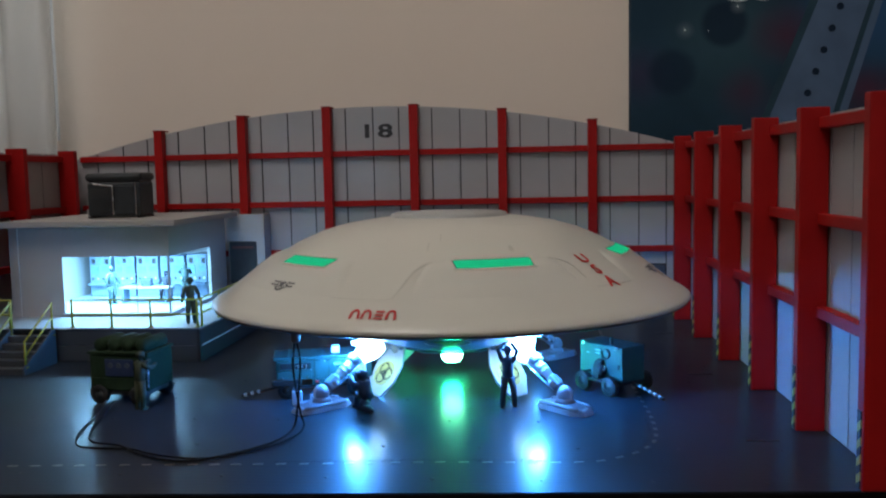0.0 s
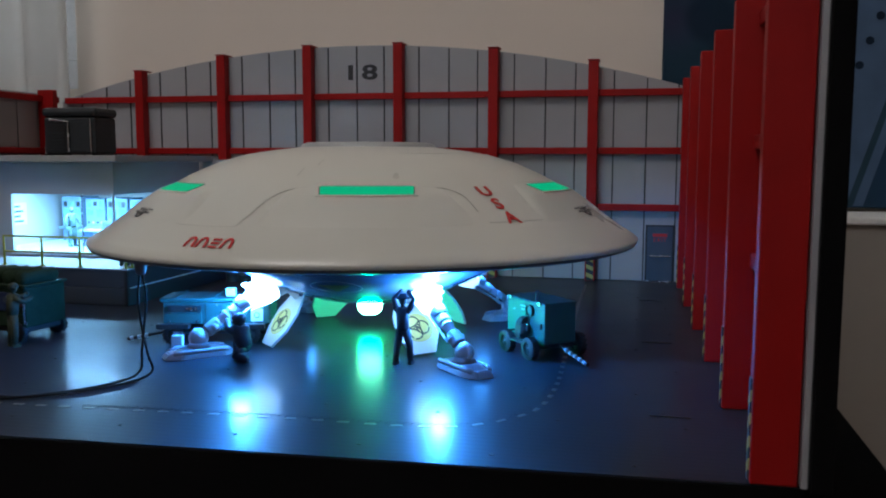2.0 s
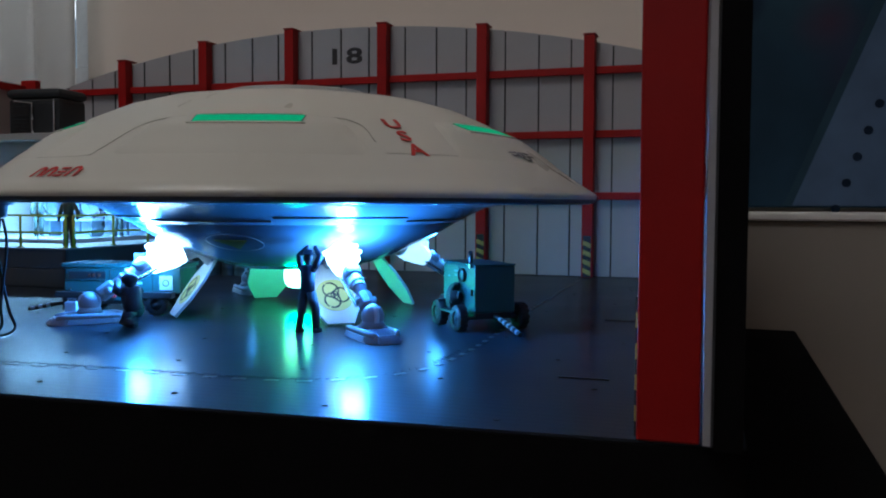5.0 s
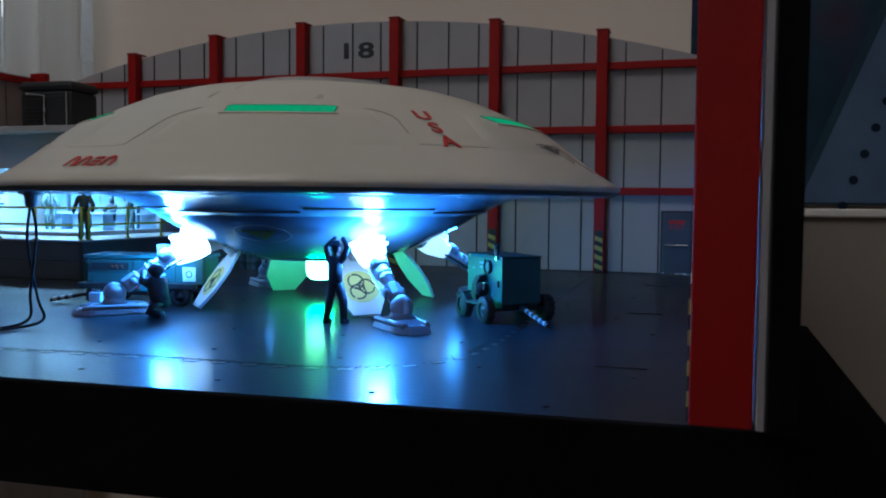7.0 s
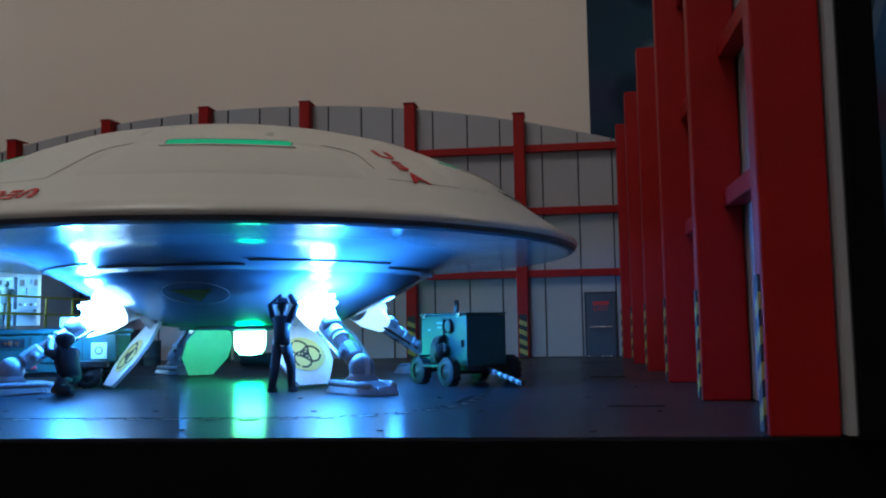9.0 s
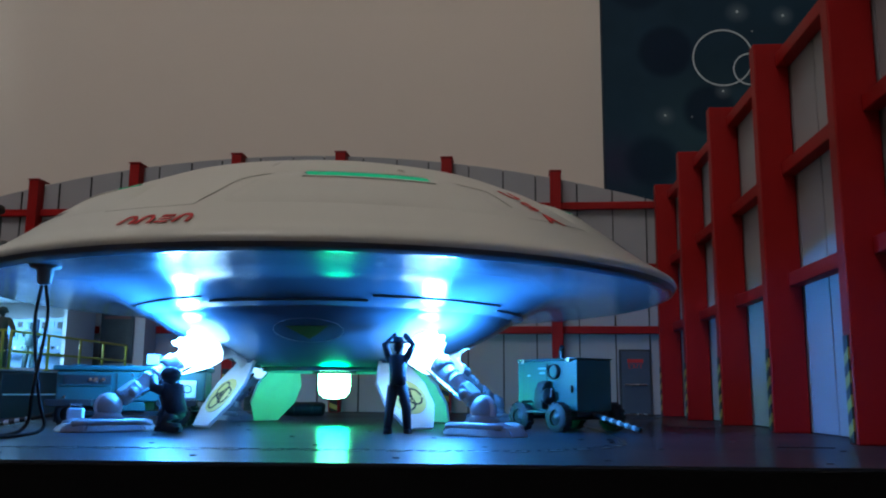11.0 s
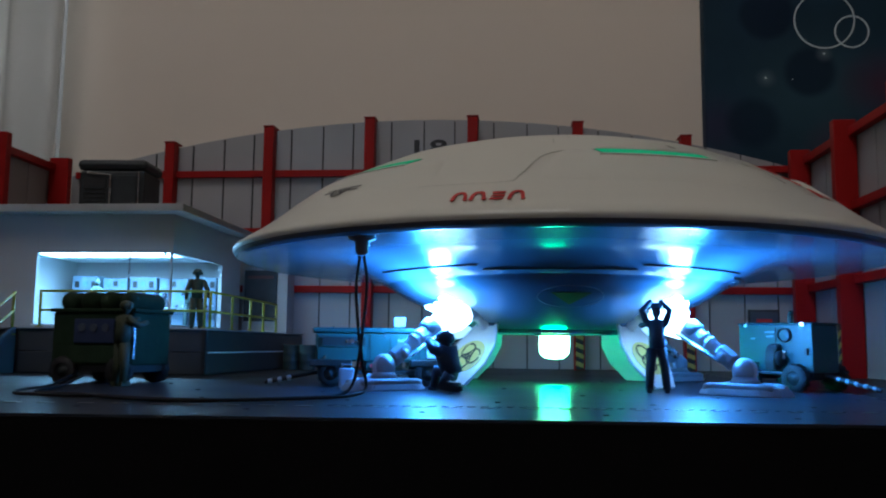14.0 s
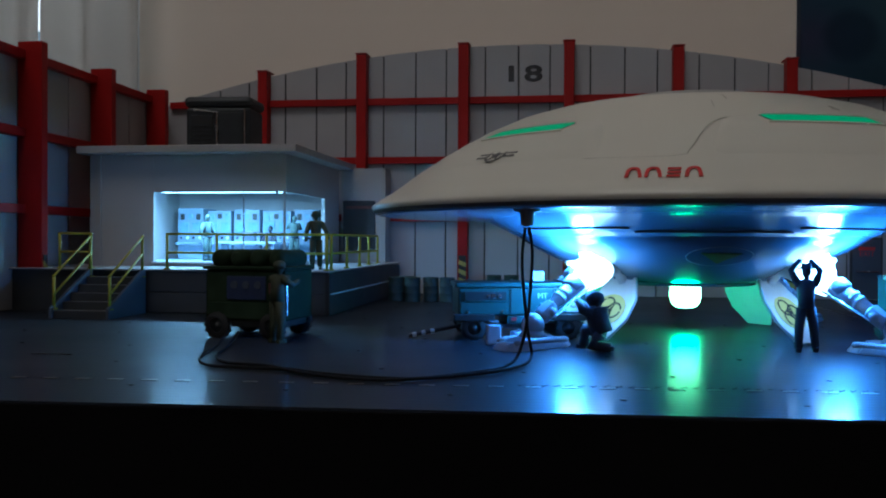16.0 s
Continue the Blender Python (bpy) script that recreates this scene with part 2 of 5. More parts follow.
# ---- building helpers ----
def part(name, bm, mat, parent=None, label="", smooth=False):
    me = bpy.data.meshes.new(name)
    bm.normal_update()
    bm.to_mesh(me)
    bm.free()
    if smooth:
        for p in me.polygons:
            p.use_smooth = True
    for one in (mat if isinstance(mat, (list, tuple)) else (mat,)):
        me.materials.append(one)
    ob = new(name, me)
    if parent:
        ob.parent = parent
    if label:
        ob["label"] = label
    return ob


def thing(name, label, category, m=None, group="", kind=""):
    ob = new(name)
    ob.empty_display_size = 0.01
    if m is not None:
        ob.matrix_basis = m
    return tagged(ob, label, category, group, kind)


def bm_box(x0, x1, y0, y1, z0, z1, bevel=0.0, bm=None, m=None):
    bm = bm or bmesh.new()
    got = bmesh.ops.create_cube(bm, size=1.0, matrix=(m or Matrix()) @ Matrix.Translation(((x0 + x1) / 2, (y0 + y1) / 2, (z0 + z1) / 2)) @ Matrix.Diagonal((x1 - x0, y1 - y0, z1 - z0, 1)))
    if bevel:
        edges = {e for v in got["verts"] for e in v.link_edges}
        bmesh.ops.bevel(bm, geom=list(edges), offset=bevel, segments=2, profile=0.5, affect="EDGES")
    return bm


def bm_tube(points, radius, sides=10, bm=None, radii=None):
    """A round bar through the points, closed at both ends."""
    bm = bm or bmesh.new()
    pts = [Vector(p) for p in points]
    rings, up = [], None
    for i, p in enumerate(pts):
        d = (pts[min(i + 1, len(pts) - 1)] - pts[max(i - 1, 0)]).normalized()
        if up is None:
            up = d.orthogonal().normalized()
        a = (up - d * up.dot(d)).normalized()
        up, b = a, d.cross(a)
        r = radii[i] if radii else radius
        rings.append([bm.verts.new(p + r * (math.cos(k * math.tau / sides) * a + math.sin(k * math.tau / sides) * b)) for k in range(sides)])
    for r0, r1 in zip(rings, rings[1:]):
        for k in range(sides):
            bm.faces.new((r0[k], r0[(k + 1) % sides], r1[(k + 1) % sides], r1[k]))
    bm.faces.new(rings[0][::-1])
    bm.faces.new(rings[-1])
    return bm


def bm_ball(c, r, bm=None, squash=(1, 1, 1), u=14, v=9, m=None):
    bm = bm or bmesh.new()
    bmesh.ops.create_uvsphere(bm, u_segments=u, v_segments=v, radius=r, matrix=(m or Matrix()) @ Matrix.Translation(c) @ Matrix.Diagonal((*squash, 1)))
    return bm


def bm_lathe(profile, seg=96, bm=None, a0=0.0, a1=math.tau):
    """Turns (radius, height) pairs round the z axis."""
    bm = bm or bmesh.new()
    closed = abs(a1 - a0 - math.tau) < 1e-6
    n = seg if closed else seg + 1
    rings = []
    for r, z in profile:
        if r < 1e-6:
            v = bm.verts.new((0, 0, z))
            rings.append([v] * n)
        else:
            rings.append([bm.verts.new((r * math.cos(a0 + (a1 - a0) * k / seg), r * math.sin(a0 + (a1 - a0) * k / seg), z)) for k in range(n)])
    for r0, r1 in zip(rings, rings[1:]):
        for k in range(seg):
            j = (k + 1) % n
            f = []
            for v in (r0[k], r0[j], r1[j], r1[k]):
                if v not in f:
                    f.append(v)
            if len(f) > 2:
                bm.faces.new(f)
    return bm


def bm_prism(outline, depth, m=None, bm=None):
    """An outline in x and y, made depth thick along z."""
    bm = bm or bmesh.new()
    m = m or Matrix()
    low = [bm.verts.new(m @ Vector((x, y, 0))) for x, y in outline]
    top = [bm.verts.new(m @ Vector((x, y, depth))) for x, y in outline]
    n = len(low)
    bm.faces.new(low[::-1])
    bm.faces.new(top)
    for k in range(n):
        bm.faces.new((low[k], low[(k + 1) % n], top[(k + 1) % n], top[k]))
    return bm


def smooth_line(points, steps=8):
    """A Catmull-Rom line through the points."""
    p = [Vector(q) for q in points]
    p = [2 * p[0] - p[1]] + p + [2 * p[-1] - p[-2]]
    out = []
    for a, b, c, d in zip(p, p[1:], p[2:], p[3:]):
        for k in range(steps):
            t = k / steps
            out.append(0.5 * (2 * b + (c - a) * t + (2 * a - 5 * b + 4 * c - d) * t * t + (3 * b - a - 3 * c + d) * t ** 3))
    return out + [p[-2]]


def text_bm(body, size, depth=0.0002, spacing=1.0, bold=0.0):
    """The built-in font's letters as a mesh in x and y, centred."""
    cu = bpy.data.curves.new("letters", "FONT")
    cu.body, cu.size, cu.extrude, cu.align_x, cu.align_y, cu.space_character = body, size, depth, "CENTER", "CENTER", spacing
    cu.resolution_u, cu.offset = 3, bold
    ob = new("letters", cu)
    me = bpy.data.meshes.new_from_object(ob.evaluated_get(bpy.context.evaluated_depsgraph_get()))
    bm = bmesh.new()
    bm.from_mesh(me)
    bpy.data.objects.remove(ob)
    bpy.data.curves.remove(cu)
    bpy.data.meshes.remove(me)
    return bm


# ---- the room ----
WALL_Y = 1.05
def room():
    walls = ((-2.2, 2.0, WALL_Y, WALL_Y + 0.08, "wall_back", [(-1.5, -0.66, 0.2, 1.5)]), (-2.2, 2.0, -2.08, -2.0, "wall_front", [(-1.0, 0.4, 0.5, 1.5)]))
    for x0, x1, y0, y1, name, holes in walls:
        hx0, hx1, hz0, hz1 = holes[0]
        bm = bmesh.new()
        for a, b, c, d in ((x0, hx0, -0.75, 1.75), (hx1, x1, -0.75, 1.75), (hx0, hx1, -0.75, hz0), (hx0, hx1, hz1, 1.75)):
            bm_box(a, b, y0, y1, c, d, bm=bm)
        tagged(part(name, bm, M_ROOM), "cream painted plaster wall with a window opening", "wall", kind="structure")
    for name, x0, x1 in (("wall_left", -2.28, -2.2), ("wall_right", 2.0, 2.08)):
        tagged(part(name, bm_box(x0, x1, -2.08, WALL_Y + 0.08, -0.75, 1.75), M_ROOM), "plain cream painted plaster wall", "wall", kind="structure")
    tagged(part("floor", bm_box(-2.28, 2.08, -2.08, WALL_Y + 0.08, -0.8, -0.75), M_FLOORW), "brown wooden floor of the room", "floor", kind="structure")
    # the ceiling opening and its frame are invented to house the top lamp
    roof = bmesh.new()
    for a, b, c, d in ((-2.28, -0.98, -2.08, WALL_Y + 0.08), (-0.02, 2.08, -2.08, WALL_Y + 0.08), (-0.98, -0.02, -2.08, -0.68), (-0.98, -0.02, 0.08, WALL_Y + 0.08)):
        bm_box(a, b, c, d, 1.75, 1.8, bm=roof)
    roof_opening = tagged(part("added_roof_opening", bm_box(-0.98, -0.95, -0.68, 0.08, 1.752, 1.798), M_CEIL), "unseen white framed ceiling opening added for the top light", "window", kind="structure")
    for a, b, c, d in ((-0.05, -0.02, -0.68, 0.08), (-0.9495, -0.0505, -0.68, -0.65), (-0.9495, -0.0505, 0.05, 0.08)):
        part("window_frame", bm_box(a, b, c, d, 1.752, 1.798), M_CEIL, roof_opening)
    part("pane", bm_box(-0.9495, -0.0505, -0.6495, 0.0495, 1.772, 1.776), M_GLASS, roof_opening).visible_shadow = False
    tagged(part("ceiling", roof, M_CEIL), "unseen white painted ceiling with the added opening", "ceiling", kind="structure")


room()

# ---- the table and the hangar's shell ----
XL, XR, YB = -0.514, 0.126, 0.822
BAY = 0.089
POST_X = [-0.419 + BAY * i for i in range(6)]
SIDE_Y = [0.0, 0.089, 0.177, 0.265, 0.354, 0.444]
GIRT_Z = (0.066, 0.116, 0.167)
SIDE_TOP = 0.172
FRAME = {1: pose(0.1224, 0.343, 0, 0, 0, 0.75), -1: pose(-0.506, 0.343, 0, 0, 0, 1.0)}


def front_y(x):
    return 0.3238 + 0.053 * (x + 0.2)


def arc_top(x):
    return 0.2142 - 0.47 * (x + 0.196) ** 2


def shell():
    edge = [(-0.53, front_y(-0.53)), (0.1328, front_y(0.1328)), (0.1265, YB + 0.02), (-0.53, YB + 0.02)]
    floor = tagged(part("hangar_floor", bm_prism(edge, 0.0008, pose(0, 0, -0.0008)), M_DECK), "dark grey semi-gloss painted model hangar floor", "floor", kind="structure")
    tagged(part("base_board", bm_prism([(x, y - 0.001 * (y < 0.5)) for x, y in edge], 0.032, pose(0, 0, -0.033)), M_BLACK), "thick black base board under the model hangar", "base", kind="structure")
    # back wall: a dark board with light panels standing proud of it
    xs = np.linspace(XL, XR, 41)
    back = part("hangar_wall_back", bm_prism([(XL, 0.0), (XR, 0.0)] + [(x, arc_top(x) - 0.0005) for x in xs[::-1]], 0.005, pose(0, YB + 0.007, 0, 90)), M_GROOVE)
    tagged(back, "arched model hangar wall of pale ribbed panels", "wall", kind="structure")
    lines = sorted([XL] + [POST_X[0] - BAY + BAY * (i + f) for i in range(9) for f in (0.2, 0.52, 0.82)] + [XR])
    lines = [x for x in lines if XL <= x <= XR]
    for a, b in zip(lines, lines[1:]):
        if b - a < 0.004:
            continue
        a, b = a + 0.0006, b - 0.0006
        top = [(b - (b - a) * k / 4, arc_top(b - (b - a) * k / 4)) for k in range(5)]
        part("panel", bm_prism([(a, 0.0005), (b, 0.0005)] + top, 0.002, pose(0, YB + 0.002, 0, 90)), M_PANEL, back)
        if b - a > 0.02:
            part("rib", bm_box(b + 0.0001, b + 0.0004, YB - 0.0008, YB + 0.0015, 0.0005, arc_top(b) - 0.001), M_GROOVE, back)
    for z in GIRT_Z:
        part("girt", bm_box(XL + 0.006, XR - 0.006, YB - 0.0045, YB - 0.0005, z - 0.003, z + 0.003, 0.0004), M_RED, back)
    # the side walls, each in its own slightly turned frame; x = 0 is the panels' face, y = 0 the first column
    for side, s in (("hangar_wall_right", 1), ("hangar_wall_left", -1)):
        y0, y1 = (-0.006, 0.47)
        def slab(xa, xb, ya, yb, za, zb, bevel=0.0):
            return bm_box(min(xa * s, xb * s), max(xa * s, xb * s), ya, yb, za, zb, bevel)
        wall = part(side, slab(0.0025, 0.0092, y0 - 0.002, y1, 0.0, SIDE_TOP - 0.001), M_BLACK)
        wall.matrix_basis = FRAME[s]
        tagged(wall, "model hangar side wall with pale panels and a black outer board", "wall", kind="structure")
        part("backing", slab(0.0019, 0.0024, y0 + 0.001, y1, 0.0005, SIDE_TOP - 0.002), M_GROOVE, wall)
        cuts = [y0] + [0.089 * (i + f) for i in range(6) for f in (0.28, 0.62, 0.95)]
        cuts = [c for c in cuts if c < y1 - 0.003] + [y1]
        for a, b in zip(cuts, cuts[1:]):
            part("panel", slab(0.0, 0.0018, a + 0.0006, b - 0.0006, 0.0005, SIDE_TOP), M_PANEL, wall)
        for z in GIRT_Z:
            part("girt", slab(-0.0065, -0.0005, y0 + 0.003, y1 - 0.004, z - 0.003, z + 0.003, 0.0004), M_RED, wall)


shell()


def striped(x0, x1, y0, y1, z0, z1, parent, axis):
    """Slanting yellow and black bars on the foot of a column, as two raised plates."""
    n = 9
    step = (z1 - z0) / n
    for k in range(n):
        bm = bmesh.new()
        a, b, rise = z0 + k * step, z0 + (k + 1) * step, step * 0.7
        lo0, lo1 = (a, max(z0, a - rise)) if k else (a, a)
        hi0, hi1 = (b, b - rise) if k < n - 1 else (b, b)
        if axis == "x":
            quad = [(x0, y0, lo0), (x1, y0, lo1), (x1, y0, hi1), (x0, y0, hi0)]
            back = [(x, y1, z) for x, _, z in quad]
        else:
            quad = [(x0, y0, lo0), (x0, y1, lo1), (x0, y1, hi1), (x0, y0, hi0)]
            back = [(x1, y, z) for _, y, z in quad]
        v = [bm.verts.new(p) for p in quad]
        w = [bm.verts.new(p) for p in back]
        bm.faces.new(v)
        bm.faces.new(w[::-1])
        for i in range(4):
            bm.faces.new((v[i], w[i], w[(i + 1) % 4], v[(i + 1) % 4]))
        bmesh.ops.recalc_face_normals(bm, faces=bm.faces)
        part("stripe", bm, M_YELLOWS if k % 2 else M_BLACKS, parent)


def posts():
    for x in POST_X:
        col = thing("wall_column", "red painted wall column with a striped yellow and black foot", "column", pose(x, YB, 0), "columns of the back wall")
        top = 0.2146 - 0.41 * (x + 0.196) ** 2
        part("column_body", bm_box(-0.0044, 0.0044, -0.011, -0.0006, 0.0, top, 0.0006), M_RED, col)
        part("column_cap", bm_box(-0.005, 0.005, -0.0118, 0.006, top + 0.0001, top + 0.0012, 0.0004), M_RED, col)
        striped(-0.0032, 0.0032, -0.0116, -0.0108, 0.0006, 0.034, col, "x")
    for s in (1, -1):
        for y in SIDE_Y:
            col = thing("side_column", "broad red painted hangar column with a striped inner edge", "column", FRAME[s] @ pose(0, y, 0), "columns of the side walls")
            w = 0.016 if s > 0 else 0.0178
            part("column_body", bm_box(min(-w * s, -0.0007 * s), max(-w * s, -0.0007 * s), -0.0035, 0.0035, 0.0, 0.1755, 0.0006), M_RED, col)
            e = -w * s
            striped(min(e, e - 0.0006 * s), max(e, e - 0.0006 * s), -0.0019, 0.0019, 0.0006, 0.036, col, "y")


posts()


def floor_marks():
    floor = bpy.data.objects["hangar_floor"]
    line = smooth_line([(-0.42, 0.352, 0), (-0.33, 0.357, 0), (-0.235, 0.3627, 0), (-0.1646, 0.3667, 0), (-0.0859, 0.3725, 0), (-0.0221, 0.3745, 0), (0.0035, 0.382, 0), (0.0237, 0.4052, 0), (0.0295, 0.4424, 0), (0.029, 0.498, 0), (0.027, 0.56, 0), (0.025, 0.64, 0), (0.0235, 0.72, 0), (0.023, 0.79, 0)], 60)
    # worn yellow blocks along the line, and a chain of slanting embossed ridges on its inner side
    yellow = part("line_block", bm_prism([(-0.0026, -0.0011), (0.0024, -0.0013), (0.0026, 0.0012), (-0.0023, 0.001)], 0.0001), M_YELLOWF, floor)
    ridge = part("line_ridge", bm_prism([(-0.0012, -0.0011), (-0.0004, -0.0011), (0.0012, 0.0011), (0.0004, 0.0011)], 0.00012), M_DECK, floor)
    for first, step, off in ((yellow, 0.0108, -0.0014), (ridge, 0.0033, 0.0022)):
        run, last, used = 0.0, line[0], False
        for p in line[1:]:
            d, run, last = p - last, run + (p - last).length, p
            if run < step:
                continue
            run = 0.0
            if first is ridge and (p.x < -0.17 or p.y > 0.45 or noise.noise(p * 60) < -0.32):
                continue
            side = Vector((-d.y, d.x, 0)).normalized() * off
            m = pose(p.x + side.x, p.y + side.y, 0.0001, 0, 0, math.degrees(math.atan2(d.y, d.x)))
            if used:
                ob = new(first.name, first.data)
                ob.parent, ob.matrix_basis = floor, m
            else:
                first.matrix_basis, used = m, True
    hole = None
    for i in range(12):
        for k in range(9):
            x, y = -0.49 + 0.0515 * i + (0.012 if k % 2 else -0.008), 0.3475 + 0.0475 * k
            if x > 0.1:
                continue
            if hole is None:
                hole = part("tie_down", bm_lathe([(0.001, 0.0), (0.0009, 0.0002), (0.0006, 0.00025), (0.0, 0.0001)], 10), M_RUBBER, floor)
                hole.matrix_basis = pose(x, y, 0.0001)
            else:
                ob = new("tie_down", hole.data)
                ob.parent, ob.matrix_basis = floor, pose(x, y, 0.0001)
    for x, y in ((0.0785, 0.714), (0.0805, 0.56), (0.083, 0.4105), (-0.36, 0.41)):
        part("drain_slot", bm_box(x - 0.0085, x + 0.0085, y - 0.0007, y + 0.0007, 0.0001, 0.0004), M_BLACKS, floor)


floor_marks()


def wall_fittings():
    number = part("wall_number", text_bm("18", 0.021, 0.0002, 1.2, 0.00055), M_DARKTXT, bpy.data.objects["hangar_wall_back"], "bold charcoal number")
    number.matrix_basis = pose(-0.1915, YB - 0.0003, 0.1888, 90) @ Matrix.Diagonal((1.5, 0.9, 1, 1))
    door = thing("exit_door", "dark slate exit door with a chrome push bar and red lettering", "door", pose(0.0865, YB, 0))
    part("door_frame", bm_box(-0.0125, 0.0125, -0.002, -0.0004, 0.0, 0.0508, 0.0003), M_DARKTXT, door)
    part("door_leaf", bm_box(-0.0108, 0.0108, -0.0027, -0.0021, 0.0012, 0.0492, 0.0003), M_SLATE, door)
    part("push_bar", bm_tube([(-0.0085, -0.0042, 0.0232), (0.0085, -0.0042, 0.0232)], 0.0007, 8), M_CHROME, door, "chrome push bar")
    part("threshold", bm_box(-0.0115, 0.0115, -0.004, -0.0022, 0.0001, 0.001), M_CHROME, door)
    part("sign_letters", text_bm("EXIT", 0.0052, 0.0001, 1.1), M_REDTXT, door, "red letters").matrix_basis = pose(0, -0.0029, 0.0375, 90)
    part("sign_bar", bm_box(-0.0062, 0.0062, -0.003, -0.0028, 0.0404, 0.0432), M_REDTXT, door, "blurred red word")


wall_fittings()


# ---- the saucer ----
SC = (-0.0932, 0.5433)
TOP = [(0.1603, 0.0613), (0.1611, 0.0626), (0.1605, 0.064), (0.1558, 0.067), (0.1494, 0.071), (0.1367, 0.0805), (0.1206, 0.0906), (0.1045, 0.0996), (0.0886, 0.1066), (0.0726, 0.1112), (0.0565, 0.1138), (0.0406, 0.1156), (0.0299, 0.1166)]
UNDER = [(0.1589, 0.0597), (0.1568, 0.059), (0.1556, 0.05885), (0.154, 0.0589), (0.143, 0.0589), (0.1262, 0.059), (0.1124, 0.0588), (0.1025, 0.0571), (0.0923, 0.052), (0.0874, 0.0493), (0.0857, 0.0492), (0.0852, 0.0482), (0.0752, 0.0422), (0.0605, 0.0352), (0.0477, 0.0298), (0.0398, 0.0274), (0.0358, 0.0268), (0.0, 0.0266)]


def hull_z(r):
    return float(np.interp(r, [p[0] for p in TOP[::-1] if p[0] < 0.1606], [p[1] for p in TOP[::-1] if p[0] < 0.1606]))


def on_hull(r, a, lift=0.0004):
    """A place on the upper hull at radius r and angle a, and the frame that lies in the skin there: x round, y outwards and down, z out of the skin."""
    dz = (hull_z(r + 0.002) - hull_z(r - 0.002)) / 0.004
    out = Vector((math.cos(a), math.sin(a), dz)).normalized()
    rnd = Vector((-math.sin(a), math.cos(a), 0))
    nrm = rnd.cross(-out).normalized()
    if nrm.z < 0:
        nrm = -nrm
    y = nrm.cross(rnd).normalized()
    m = Matrix((rnd, y, nrm)).transposed().to_4x4()
    m.translation = Vector((r * math.cos(a), r * math.sin(a), hull_z(r))) + nrm * lift
    return m


def hull_patch(r0, r1, a0, a1, lift, thick, na=14, nr=5, skew=0.0, swell=None):
    """A raised plate that follows the upper hull between two radii and two angles; swell(r) lifts it further."""
    bm = bmesh.new()
    def grid(h, low):
        rows = []
        for i in range(nr + 1):
            f = i / nr
            r = r0 + (r1 - r0) * f
            up = -0.001 if low else h + (swell(r) if swell else 0.0)
            inset = skew * (1 - f)
            rows.append([bm.verts.new(on_hull(r, a0 + inset + (a1 - a0 - 2 * inset) * k / na, up).translation) for k in range(na + 1)])
        return rows
    top, low = grid(lift + thick, False), grid(0, True)
    for i in range(nr):
        for k in range(na):
            bm.faces.new((top[i][k], top[i][k + 1], top[i + 1][k + 1], top[i + 1][k]))
    edge_t = top[0] + [r[-1] for r in top[1:]] + top[-1][::-1][1:] + [r[0] for r in top[::-1][1:-1]]
    edge_l = low[0] + [r[-1] for r in low[1:]] + low[-1][::-1][1:] + [r[0] for r in low[::-1][1:-1]]
    n = len(edge_t)
    for k in range(n):
        bm.faces.new((edge_t[k], edge_t[(k + 1) % n], edge_l[(k + 1) % n], edge_l[k]))
    bmesh.ops.recalc_face_normals(bm, faces=bm.faces)
    return bm


def swell(r):
    """How far the window fairings stand proud of the skin."""
    return float(np.interp(r, [0.1095, 0.1115, 0.1208, 0.124, 0.131, 0.144], [-0.0003, 0.0, 0.0015, 0.0015, 0.0009, -0.0004]))


def fairing(a):
    """A window fairing whose sides run out softly into the skin."""
    bm = bmesh.new()
    nr, na, half = 16, 36, radians(23)
    rows = []
    for i in range(nr + 1):
        r = 0.1095 + (0.144 - 0.1095) * i / nr
        row = []
        for k in range(na + 1):
            u = 2 * k / na - 1
            side = min(1.0, (1 - abs(u)) / 0.09)
            side = side * side * (3 - 2 * side)
            row.append(bm.verts.new(on_hull(r, a + half * u * (0.8 + 0.2 * i / nr), swell(r) * side - 0.0003 * (1 - side)).translation))
        rows.append(row)
    for p, q in zip(rows, rows[1:]):
        for k in range(na):
            bm.faces.new((p[k], p[k + 1], q[k + 1], q[k]))
    bmesh.ops.recalc_face_normals(bm, faces=bm.faces)
    return bm


def under_z(r):
    return float(np.interp(r, [p[0] for p in UNDER[::-1]], [p[1] for p in UNDER[::-1]]))


def on_under(r, a, lift=0.0003):
    """As on_hull, for the underside: x round, y inwards and down, z out of the skin."""
    dz = (under_z(r + 0.003) - under_z(r - 0.003)) / 0.006
    out = Vector((math.cos(a), math.sin(a), dz)).normalized()
    rnd = Vector((-math.sin(a), math.cos(a), 0))
    nrm = rnd.cross(out).normalized()
    if nrm.z > 0:
        nrm = -nrm
    m = Matrix((rnd, out, nrm)).transposed().to_4x4()
    if m.to_3x3().determinant() < 0:
        m = Matrix((-rnd, out, nrm)).transposed().to_4x4()
    m.translation = Vector((r * math.cos(a), r * math.sin(a), under_z(r))) + nrm * lift
    return m


def laid(bm, r, a, lift=0.0005, turn=0.0):
    """Lays a flat shape in x and y on the upper hull, bending it to the skin; its up points to the top of the saucer."""
    c, s = math.cos(turn), math.sin(turn)
    for v in bm.verts:
        x, y = c * v.co.x - s * v.co.y, s * v.co.x + c * v.co.y
        rr = r - y * 0.87
        m = on_hull(rr, a + x / rr, lift + v.co.z)
        v.co = m.translation
    bmesh.ops.recalc_face_normals(bm, faces=bm.faces)
    return bm


